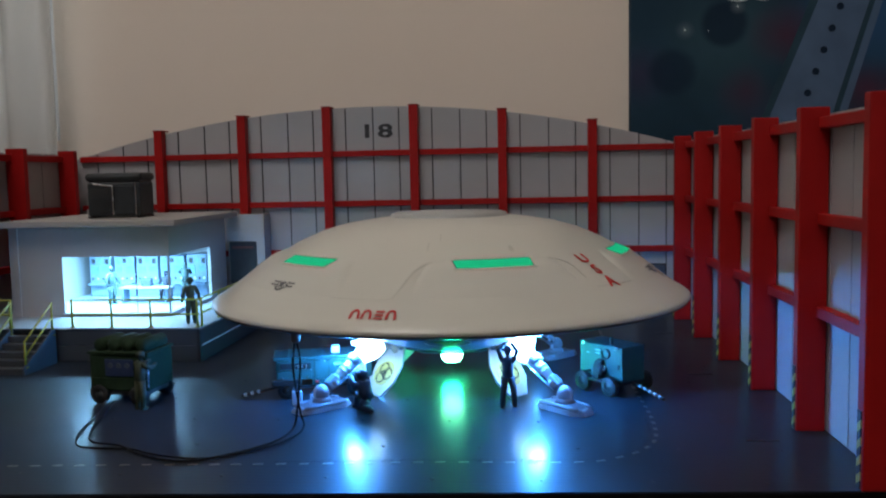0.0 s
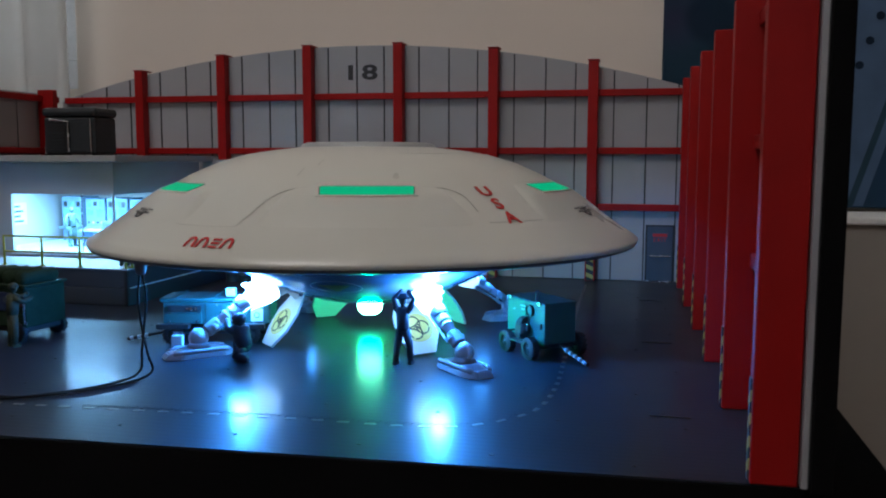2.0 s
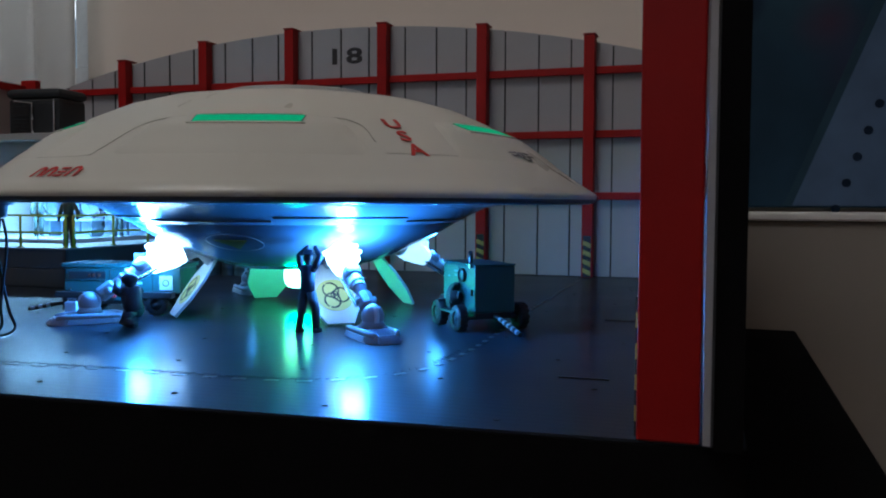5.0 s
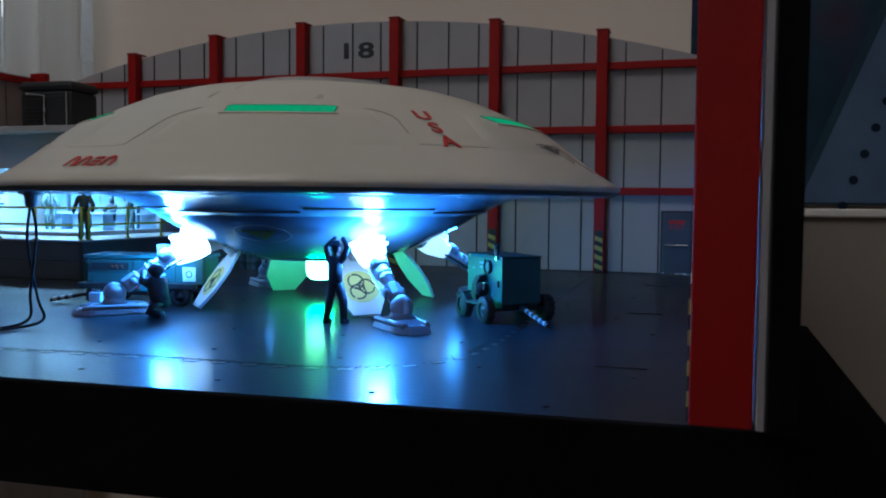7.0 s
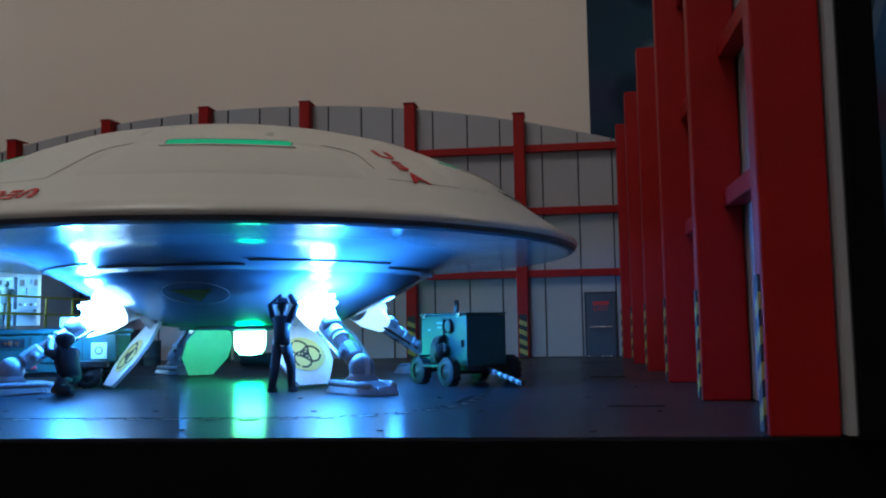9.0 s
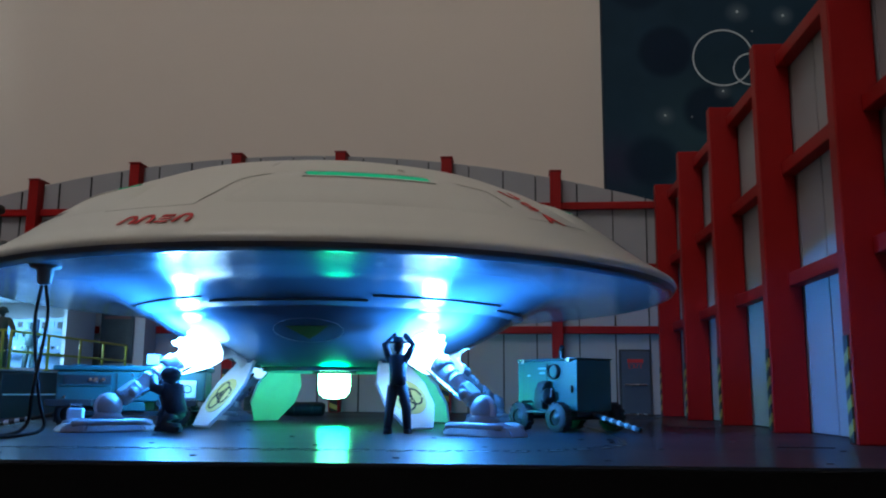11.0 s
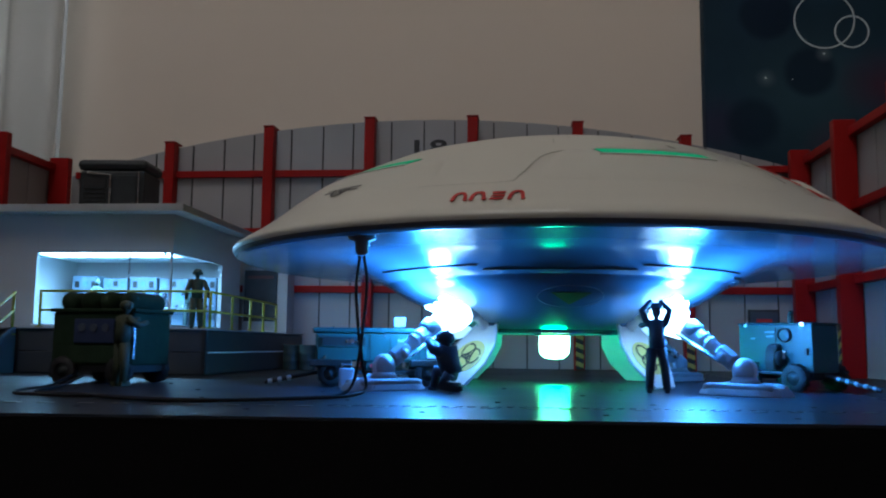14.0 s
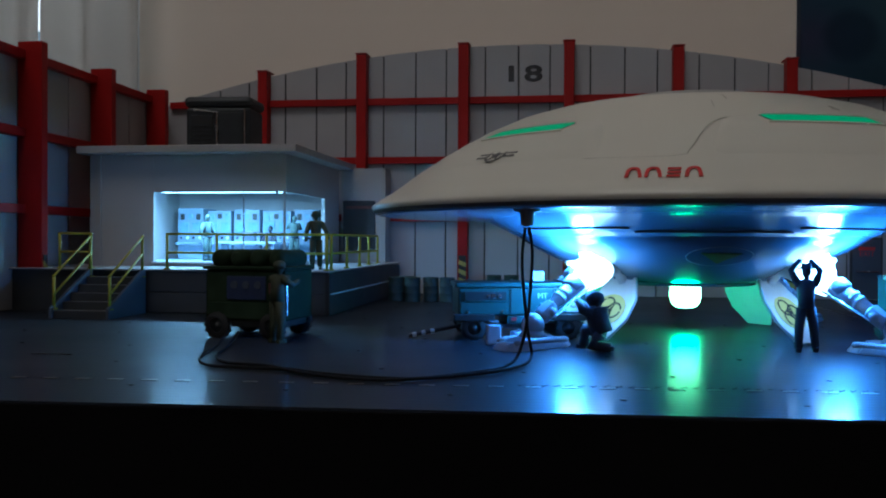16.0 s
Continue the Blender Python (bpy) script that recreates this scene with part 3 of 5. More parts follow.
def ring_bm(radius, width, depth=0.0003, seg=40, a0=0.0, a1=math.tau, m=None, bm=None):
    bm = bm or bmesh.new()
    m = m or Matrix()
    closed = a1 - a0 > math.tau - 1e-4
    n = seg if closed else seg + 1
    cols = []
    for k in range(n):
        a = a0 + (a1 - a0) * k / seg
        cols.append([bm.verts.new(m @ Vector((q * math.cos(a), q * math.sin(a), z))) for q, z in ((radius - width / 2, 0), (radius + width / 2, 0), (radius + width / 2, depth), (radius - width / 2, depth))])
    for k in range(seg):
        p, q = cols[k], cols[(k + 1) % n]
        for i in range(4):
            bm.faces.new((p[i], p[(i + 1) % 4], q[(i + 1) % 4], q[i]))
    if not closed:
        bm.faces.new(cols[0])
        bm.faces.new(cols[-1][::-1])
    return bm


def ribbon(line, width, depth=0.0002):
    """A flat stroke of one width along a line in x and y."""
    left, right = [], []
    for i, p in enumerate(line):
        d = (line[min(i + 1, len(line) - 1)] - line[max(i - 1, 0)]).normalized()
        left.append((p.x - d.y * width / 2, p.y + d.x * width / 2))
        right.append((p.x + d.y * width / 2, p.y - d.x * width / 2))
    bm = bmesh.new()
    rows = [[bm.verts.new((*q, z)) for q, z in ((a, 0), (b, 0), (b, depth), (a, depth))] for a, b in zip(left, right)]
    for p, q in zip(rows, rows[1:]):
        for i in range(4):
            bm.faces.new((p[i], p[(i + 1) % 4], q[(i + 1) % 4], q[i]))
    bm.faces.new(rows[0])
    bm.faces.new(rows[-1][::-1])
    return bm


saucer = thing("flying_saucer", "ivory model flying saucer with green windows standing on four lit legs", "spacecraft", pose(SC[0], SC[1], 0))
part("upper_hull", bm_lathe(TOP + [(0.0, 0.1168)], 160), M_HULL, saucer, smooth=True)
# the rim's edge is coloured dark for the shadow line under the lip
part("rim_edge", bm_lathe([TOP[0], (0.1597, 0.0602), UNDER[0]], 160), M_RIMEDGE, saucer, "rim edge coloured dark as its shadow line", True)
lower = part("lower_hull", bm_lathe(UNDER, 160), M_BELLY, saucer, "glossy grey underside tinted with the lamps' blue light", True)
part("top_hatch", bm_lathe([(0.0408, 0.1152), (0.0398, 0.1174), (0.037, 0.1183), (0.0, 0.1192)], 72), M_HATCH, saucer, "round grey hatch", True)
core = part("core_lamp", bm_lathe([(0.0076, 0.0268), (0.0078, 0.019), (0.0072, 0.0155), (0.005, 0.0133), (0.0, 0.0126)], 32), M_CORE, saucer, "glowing green and white core", True)
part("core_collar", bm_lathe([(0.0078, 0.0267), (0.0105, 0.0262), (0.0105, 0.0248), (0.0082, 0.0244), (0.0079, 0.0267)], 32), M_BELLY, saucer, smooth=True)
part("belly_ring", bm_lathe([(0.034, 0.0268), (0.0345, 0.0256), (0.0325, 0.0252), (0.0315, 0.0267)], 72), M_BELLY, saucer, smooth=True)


def hazard_mark(door, m):
    """A yellow patch with the three open rings and the small centre ring."""
    part("hazard_patch", bm_prism([(0.0083 * math.cos(math.tau * k / 24), 0.0074 * math.sin(math.tau * k / 24)) for k in range(24)], 0.0002, m), M_HAZYEL, door, "yellow warning patch")
    for k in range(3):
        a = radians(120 * k)
        ring_bm_m = m @ pose(0.0028 * math.cos(a), 0.0028 * math.sin(a), 0.0002)
        part("hazard_ring", ring_bm(0.0033, 0.0007, 0.00015, 26, a + 0.12, a + math.tau - 0.12, ring_bm_m), M_BLACKS, door)
    part("hazard_ring", ring_bm(0.0017, 0.0005, 0.0002, 24, m=m @ pose(0, 0, 0.0002)), M_BLACKS, door)


def legs():
    for k in range(4):
        a = radians(45 + 90 * k)
        m = pose(0, 0, 0, 0, 0, 45 + 90 * k)
        leg = part("leg", bm_tube([m @ Vector(p) for p in ((0.05, 0, 0.0395), (0.062, 0, 0.035), (0.07, 0, 0.0315), (0.0705, 0, 0.0312), (0.0865, 0, 0.0222), (0.088, 0, 0.0213))], 0.0052, 18, radii=[0.0068, 0.0064, 0.006, 0.004, 0.0037, 0.0032]), M_WHITE, saucer, smooth=True)
        part("strut", bm_tube([m @ Vector(p) for p in ((0.078, 0, 0.0299), (0.099, 0, 0.0149))], 0.0027, 16), M_WHITE, leg, smooth=True)
        part("elbow_collar", bm_tube([m @ Vector(p) for p in ((0.0795, 0, 0.0288), (0.0802, 0, 0.0283), (0.0838, 0, 0.0257), (0.0845, 0, 0.0252))], 0.0042, 14, radii=[0.0034, 0.0042, 0.0042, 0.0033]), M_LEG, leg, "dark grey collar", True)
        for u in (0.0872, 0.0898):
            part("clip_band", bm_tube([m @ Vector((u, 0, 0.0233 - 0.711 * (u - 0.0872))), m @ Vector((u + 0.0012, 0, 0.0233 - 0.711 * (u - 0.086)))], 0.0034, 14), M_WHITE, leg, smooth=True)
        for off in (0.0042, -0.0042):
            part("hydraulic_rod", bm_tube([m @ Vector(p) for p in ((0.074, off * 0.9, 0.0265), (0.0975, off, 0.0135))], 0.0008, 8), M_CHROME, leg, "thin metal rod")
        part("knuckle", bm_tube([m @ Vector(p) for p in ((0.0948, 0, 0.0179), (0.0955, 0, 0.0174), (0.1012, 0, 0.0133), (0.102, 0, 0.0128))], 0.0039, 8, radii=[0.0031, 0.0039, 0.0039, 0.003]), M_LEG, leg)
        part("knuckle_pin", bm_tube([m @ Vector((0.0982, -0.0046, 0.0155)), m @ Vector((0.0982, 0.0046, 0.0155))], 0.002, 12), M_LEG, leg, smooth=True)
        part("ankle", bm_ball(m @ Vector((0.1065, 0, 0.0098)), 0.0051, u=20, v=14), M_LEG, leg, smooth=True)
        part("ankle_strap", bm_lathe([(0.0049, -0.0012), (0.0054, -0.001), (0.0054, 0.001), (0.0049, 0.0012)], 28), M_WHITE, leg, "pale strap over the ankle", True).matrix_basis = m @ pose(0.1065, 0, 0.0098, 90)
        part("ankle_skirt", bm_tube([m @ Vector((0.1065, 0, 0.0046)), m @ Vector((0.1065, 0, 0.0078))], 0.006, 14, radii=[0.0066, 0.0044]), M_LEG, leg, smooth=True)
        # the long foot pad: a tapered sole, a raised deck and two rounded side rails
        sole = [(-0.02, -0.0046), (-0.0125, -0.0092), (0.012, -0.0092), (0.0198, -0.005), (0.0198, 0.005), (0.012, 0.0092), (-0.0125, 0.0092), (-0.02, 0.0046)]
        pm = m @ pose(0.1065, 0, 0)
        for name, size, z0, z1, shrink in (("foot_pad", 1.0, 0.0, 0.0033, 0.86), ("pad_deck", 0.72, 0.003, 0.0049, 0.72)):
            pad = bm_prism([(x * size, y * size) for x, y in sole], z1 - z0, pm @ pose(0, 0, z0))
            c = pm @ Vector((0, 0, z1))
            for v in pad.verts:
                if v.co.z > (z0 + z1) / 2:
                    v.co = c + (v.co - c) * shrink
            bmesh.ops.bevel(pad, geom=pad.edges[:], offset=0.0007, segments=2, affect="EDGES")
            part(name, pad, M_LEG, leg)
        for off in (-0.0068, 0.0068):
            part("pad_rail", bm_tube([pm @ Vector(p) for p in ((-0.0155, off * 0.72, 0.003), (-0.0125, off * 0.98, 0.0036), (0.011, off * 0.98, 0.0036), (0.015, off * 0.74, 0.003))], 0.0014, 10), M_LEG, leg, smooth=True)
        # the bulb is enlarged and roughened to the outline of the lamp's glare
        bulb = bm_ball((0, 0, 0), 0.0062, squash=(1.0, 1.0, 1.0), u=36, v=24)
        for v in bulb.verts:
            v.co *= 1.0 + 0.9 * max(-0.35, noise.noise(v.co * 420 + Vector((k, 0, 3))))
        bulb.transform(m @ pose(0.0715, 0, 0.0345))
        part("leg_lamp", bulb, M_LAMPW if k > 1 else M_LAMPD, leg, "white lamp with its glare built into the bulb's shape", True)
        # no lamp itself: its emission stands for lamplight on white plastic
        part("lit_sleeve", bm_tube([m @ Vector(p) for p in ((0.063, 0, 0.0345), (0.068, 0.0006, 0.0322), (0.073, -0.0005, 0.0298), (0.078, 0, 0.0272))], 0.0065, 14, radii=[0.0066, 0.007, 0.0062, 0.0048]), M_LAMPW if k > 1 else M_LAMPD, leg, "white upper leg sleeve given a glow for the lamplight on it", True)
        dm = m @ pose(0.0455, 0, 0.0292) @ Matrix(((0, 0.59, 0.81, 0), (-1, 0, 0, 0), (0, -0.81, 0.59, 0), (0, 0, 0, 1)))
        plate = bm_prism([(-0.007, 0), (0.007, 0), (0.013, 0.012), (0.013, 0.0235), (0.007, 0.0352), (-0.007, 0.0352), (-0.013, 0.0235), (-0.013, 0.012)], 0.0014, dm)
        door = part("gear_door", plate, M_WHITE, saucer, "white landing gear door")
        hazard_mark(door, dm @ pose(0, 0.0195, 0.00145, 0, 0, 180) @ Matrix.Diagonal((1.2, 1.2, 1, 1)))
        part("hinge_arm", bm_tube([m @ Vector(p) for p in ((0.0545, 0, 0.0345), (0.051, 0, 0.0325), (0.0475, 0, 0.0275))], 0.0024, 12, radii=[0.0036, 0.003, 0.0022]), M_WHITE, door, smooth=True)
        part("hinge", bm_tube([dm @ Vector((-0.006, 0.0005, 0.001)), dm @ Vector((0.006, 0.0005, 0.001))], 0.0013, 10), M_BELLY, door, smooth=True)
        lamp("leg_light", "POINT", pose(SC[0] + 0.083 * math.cos(a), SC[1] + 0.083 * math.sin(a), 0.0345), 0.8 if k > 1 else 0.11, (0.045, 0.31, 1.0), radius=0.0056)


legs()
lamp("core_light", "POINT", pose(SC[0], SC[1], 0.0085), 0.13, (0.0, 1.0, 0.4), radius=0.0075)


def hull_details():
    for k in range(6):
        a = -72.5 + 60 * k
        part("window_fairing", fairing(radians(a)), M_HULL, saucer, smooth=True)
        win = part("hull_window", hull_patch(0.1124, 0.1206, radians(a - 10.4), radians(a + 10.4), 0.0002, 0.0002, 14, 6, -0.02, swell), M_GRNWIN, saucer, "green glowing window")
        part("window_gasket", hull_patch(0.1121, 0.1209, radians(a - 10.7), radians(a + 10.7), 0.00005, 0.0001, 14, 6, -0.02, swell), M_RIMEDGE, win, "thin dark gasket")
        part("window_lip", hull_patch(0.1112, 0.112, radians(a - 11.0), radians(a + 11.0), 0.0001, 0.0005, 14, 2, 0.0, swell), M_HULL, win)
        part("window_lip", hull_patch(0.121, 0.1217, radians(a - 11.4), radians(a + 11.4), 0.0001, 0.0004, 14, 2, 0.0, swell), M_HULL, win)
    for r0, r1, a0, a1 in ((0.094, 0.103, -92.2, -91.9), (0.082, 0.092, -88.3, -88.0), (0.1385, 0.1388, -48, -34), (0.06, 0.078, -160, -159.7), (0.07, 0.07025, -60, -10)):
        part("seam", hull_patch(r0, r1, radians(a0), radians(a1), 0.0, 0.00012, 10, 6), M_SEAM, saucer)
    # darker lines drawn for the soft shading along the fairing's edges
    for run in (((0.1405, -113), (0.1405, -99.5), (0.137, -97.3), (0.124, -94.8), (0.1152, -91.5), (0.1122, -86.5)), ((0.1122, -58.5), (0.1143, -53), (0.121, -50), (0.132, -49))):
        path = smooth_line([(r, radians(a), 0) for r, a in run], 8)
        part("fairing_edge_shade", bm_tube([on_hull(p.x, p.y, swell(p.x) * 0.6 - 0.00005).translation for p in path], 0.0002, 6), M_SEAM, saucer)
    # red agency emblem on the skirt, as plain slanting shapes
    arch = [(0.0, -0.0031), (0.0002, 0.0012), (0.0012, 0.0029), (0.0026, 0.0031), (0.0037, 0.0024), (0.0044, -0.0002), (0.0048, -0.0031)]
    for i, runs in enumerate(([arch], [arch], [[(0.0002, 0.0026), (0.0048, 0.0026)], [(0.0002, 0.0002), (0.0048, 0.0002)], [(0.0, -0.0024), (0.0046, -0.0024)]], [arch])):
        for run in runs:
            line = smooth_line([(x - 0.0128 + 0.0068 * i, y, 0) for x, y in run], 4)
            part("red_emblem", laid(ribbon(line, 0.0013), 0.1505, radians(-100.6)), M_REDTXT, saucer, "red emblem stroke")
    for i, letter in enumerate("USA"):
        bm = text_bm(letter, 0.0118, 0.0001, 1.0, 0.00025)
        part("red_letter", laid(bm, 0.1175 + 0.0096 * i, radians(-42.9 + 0.4 * i)), M_REDTXT, saucer, "red letter")
    for a in (-131.5, -13.4, 108, 167):
        bm = ring_bm(0.0047, 0.001, 0.0002, 28)
        for s in (-1, 1):
            bm_prism([(s * 0.0054, 0.0008), (s * 0.0108, 0.0008), (s * 0.0108, 0.0018), (s * 0.0054, 0.0018)][::s], 0.0002, bm=bm)
            bm_prism([(s * 0.0054, -0.0018), (s * 0.0108, -0.0018), (s * 0.0108, -0.0008), (s * 0.0054, -0.0008)][::s], 0.0002, bm=bm)
        star = []
        for k in range(10):
            q = 0.0041 if k % 2 == 0 else 0.0017
            star.append((q * math.sin(k * math.pi / 5), q * math.cos(k * math.pi / 5)))
        bm_prism(star, 0.0002, bm=bm)
        part("roundel", laid(bm, 0.1352, radians(a)), M_ROUNDEL, saucer, "charcoal star roundel")
    # the emblem, seams and fittings of the underside
    m = on_under(0.0715, radians(-86.5), 0.0004)
    part("belly_emblem", bm_prism([(-0.0085, 0.0045), (0.0085, 0.0045), (0.0, -0.006)], 0.0003, m), M_OLIVETRI, lower, "olive triangle")
    part("belly_ring_line", ring_bm(0.0135, 0.00018, 0.0002, 56, m=m @ Matrix.Diagonal((1.05, 0.72, 1, 1)) @ pose(0, 0, -0.0006)), M_HATCH, lower)
    for a0, a1, r in ((-150, -112, 0.0935), (-111, -70, 0.0905), (-69, -30, 0.0935), (-29, 20, 0.0905)):
        pts = [on_under(r, radians(a0 + (a1 - a0) * k / 24), 0.0002).translation for k in range(25)]
        part("belly_seam", bm_tube(pts, 0.0004, 6), M_RIMEDGE, lower)


hull_details()


# ---- the table, the room's picture and curtain ----
table = thing("table", "plain black table that carries the model hangar", "table", pose(-0.36, 0.58, -0.75))
part("table_top", bm_box(-0.56, 0.543, -0.22, 0.22, 0.7075, 0.7165, 0.002), M_BLACK, table)
for x in (-0.52, 0.5):
    for y in (-0.18, 0.18):
        part("table_leg", bm_box(x - 0.02, x + 0.02, y - 0.02, y + 0.02, 0.0, 0.707, 0.002), M_BLACK, table)


def picture():
    X0, X1, Z0, Z1 = 0.089, 0.79, 0.057, 0.6
    pic = thing("wall_painting", "unframed dark blue space painting hung on the cream wall", "painting", pose(0, WALL_Y, 0))
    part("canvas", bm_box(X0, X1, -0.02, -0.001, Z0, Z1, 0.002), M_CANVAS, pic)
    face = pose(0, -0.0202, 0, 90)
    part("painted_beam", bm_prism([(0.1885, 0.059), (0.3, 0.059), (0.46, 0.598), (0.4, 0.598)], 0.0002, face), M_BEAM, pic, "pale diagonal beam")
    part("beam_shadow", bm_prism([(0.1885, 0.059), (0.196, 0.059), (0.412, 0.598), (0.4, 0.598)], 0.0003, face), M_BEAMEDGE, pic)
    part("beam_shadow", bm_prism([(0.283, 0.059), (0.29, 0.059), (0.452, 0.598), (0.446, 0.598)], 0.0003, face), M_BEAMEDGE, pic)
    for k in range(20):
        f = k - 1
        part("painted_dot", bm_lathe([(0.0042, 0.0), (0.0042, 0.0005), (0.0, 0.0005)], 18), M_PLANET, pic).matrix_basis = face @ pose(0.2444 + 0.009 * f, 0.0812 + 0.0252 * f, 0.0003)
    for x, z, r in ((0.2175, 0.3756, 0.0315), (0.2458, 0.3619, 0.0175)):
        part("painted_ring", ring_bm(r, 0.0016, 0.0007, 48, m=face @ pose(x, z, 0)), M_STAR, pic, "pale ring")
    for x, z, r in ((0.154, 0.312, 0.0014), (0.216, 0.338, 0.0013), (0.235, 0.428, 0.0016), (0.283, 0.422, 0.0016), (0.312, 0.392, 0.0013), (0.182, 0.31, 0.0007), (0.25, 0.405, 0.0007)):
        part("painted_star", bm_lathe([(r, 0.0), (r * 0.6, 0.0006), (0.0, 0.0007)], 10), M_STAR, pic).matrix_basis = face @ pose(x, z, 0)


picture()


cab = thing("cabinet", "taupe cabinet with a pale top against the room wall", "cabinet", pose(0.62, 1.0, -0.75))
part("carcass", bm_box(-0.51, 0.6, -0.06, 0.045, 0.0, 0.795, 0.003), M_TAUPE, cab)
part("cabinet_top", bm_box(-0.515, 0.605, -0.065, 0.047, 0.7955, 0.803, 0.002), M_CEIL, cab, "pale top edge")
for x in (-0.205, 0.065, 0.335):
    part("door_gap", bm_box(x - 0.0015, x + 0.0015, -0.0612, -0.0602, 0.02, 0.78), M_BLACKS, cab)


def curtains():
    for name, x0, x1, seed in (("curtain", -0.7545, -0.636, 1), ("curtain", -1.5, -0.7573, 2)):
        bm = bmesh.new()
        n = max(8, int((x1 - x0) / 0.004))
        rows = []
        for j in range(13):
            z = -0.35 + (1.6 + 0.35) * j / 12
            row = []
            for i in range(n + 1):
                x = x0 + (x1 - x0) * i / n
                y = 1.005 + 0.012 * math.sin(x * 95 + seed) + 0.006 * math.sin(x * 41 + z * 1.5) + 0.003 * noise.noise((x * 30, z * 2, seed))
                row.append(bm.verts.new((x, y, z)))
            rows.append(row)
        for a, b in zip(rows, rows[1:]):
            for i in range(n):
                bm.faces.new((a[i], a[i + 1], b[i + 1], b[i]))
        ob = tagged(part(name, bm, M_CURTAIN, smooth=True), "white net curtain hanging in folds before the window", "curtain", "curtains of the window")
        sol = ob.modifiers.new("cloth", "SOLIDIFY")
        sol.thickness = 0.0012
    rod = thing("curtain_rod", "thin white curtain rod over the window", "rod", pose(0, 1.006, 1.606))
    part("rod", bm_tube([(-1.55, 0, 0), (-0.6, 0, 0)], 0.008, 10), M_WHITE, rod, smooth=True)
    for x in (-1.53, -0.62):
        part("bracket", bm_box(x - 0.006, x + 0.006, 0.0, 0.0435, -0.006, 0.006), M_WHITE, rod)
    for name, x0, x1, z0, z1, y in (("window_1", -1.5, -0.66, 0.2, 1.5, 1.09), ("window_2", -1.0, 0.4, 0.5, 1.5, -2.05)):
        win = tagged(part(name, bm_box(x0, x1, y - 0.015, y + 0.015, z0, z0 + 0.04), M_WHITE), "white painted wooden window with plain panes", "window", kind="structure")
        part("window_frame", bm_box(x0, x1, y - 0.015, y + 0.015, z1 - 0.04, z1), M_WHITE, win)
        for x in (x0 + 0.02, (x0 + x1) / 2, x1 - 0.02):
            part("window_frame", bm_box(x - 0.02, x + 0.02, y - 0.015, y + 0.015, z0 + 0.0405, z1 - 0.0405), M_WHITE, win)
        for a, b in ((x0 + 0.0405, (x0 + x1) / 2 - 0.0205), ((x0 + x1) / 2 + 0.0205, x1 - 0.0405)):
            part("pane", bm_box(a, b, y - 0.002, y + 0.002, z0 + 0.041, z1 - 0.041), M_GLASS, win).visible_shadow = False


curtains()


# ---- figures: each one plain painted shape ----
def figure(name, label, m, mat, arms, legs, lean=0.0, height=0.0375, cap="helmet", group="model figures", bulk=1.0):
    """One mesh: legs and arms are lists of two-bone limbs in units of the height."""
    h, w = height, height * bulk
    bm = bmesh.new()
    hip = legs["hip"]
    sh = (hip[0], hip[1] + lean, hip[2] + 0.3)
    bm_tube([[c * h for c in p] for p in (hip, (hip[0], hip[1] + lean * 0.5, hip[2] + 0.14), sh, (sh[0], sh[1], sh[2] + 0.03))], 0.07 * w, 12, bm, [0.088 * w, 0.09 * w, 0.1 * w, 0.045 * w])
    for s in (-1, 1):
        bm_ball([c * h for c in (sh[0] + s * 0.085, sh[1], sh[2] - 0.02)], 0.048 * w, bm, u=10, v=7)
    head = (sh[0], sh[1] - 0.01, sh[2] + 0.115)
    bm_tube([[c * h for c in p] for p in ((sh[0], sh[1], sh[2] + 0.01), head)], 0.03 * h, 8, bm)
    bm_ball([c * h for c in head], 0.062 * w, bm, (0.85, 1, 1.15), 12, 9)
    if cap == "helmet":
        bm_ball([c * h for c in (head[0], head[1] + 0.005, head[2] + 0.022)], 0.074 * w, bm, (1, 1.1, 0.82), 12, 8)
        for s in (-1, 1):
            bm_ball([c * h for c in (head[0] + s * 0.07, head[1], head[2])], 0.026 * h, bm, (0.6, 1, 1.2), 8, 6)
    elif cap == "hat":
        bm_tube([[c * h for c in p] for p in ((head[0], head[1], head[2] + 0.03), (head[0], head[1], head[2] + 0.045), (head[0], head[1], head[2] + 0.05), (head[0], head[1], head[2] + 0.1))], 0.05 * h, 14, bm, [0.1 * h, 0.1 * h, 0.062 * h, 0.05 * h])
    for limb in legs["limbs"]:
        bm_tube([[c * h for c in p] for p in limb], 0.04 * w, 10, bm, [0.064 * w, 0.052 * w, 0.042 * w])
        foot = limb[-1]
        bm_box((foot[0] - 0.03) * h, (foot[0] + 0.03) * h, (foot[1] - 0.085) * h, (foot[1] + 0.04) * h, (foot[2] - 0.035) * h, (foot[2] + 0.02) * h, 0.008 * h, bm)
    for limb in arms:
        bm_tube([[c * h for c in p] for p in limb], 0.03 * w, 9, bm, [0.046 * w, 0.038 * w, 0.03 * w])
        bm_ball([c * h for c in limb[-1]], 0.032 * h, bm, u=8, v=6)
    ob = part(name, bm, mat, smooth=True)
    ob.matrix_basis = m
    return tagged(ob, label, "figurine", group)


STAND = {"hip": (0, 0, 0.5), "limbs": [((-0.045, 0, 0.5), (-0.06, -0.01, 0.27), (-0.065, 0.01, 0.036)), ((0.045, 0, 0.5), (0.06, 0.0, 0.27), (0.07, 0.02, 0.036))]}
STRIDE = {"hip": (0, 0, 0.5), "limbs": [((-0.045, 0, 0.5), (-0.085, -0.05, 0.27), (-0.105, -0.03, 0.036)), ((0.045, 0, 0.5), (0.075, 0.02, 0.27), (0.085, 0.07, 0.036))]}
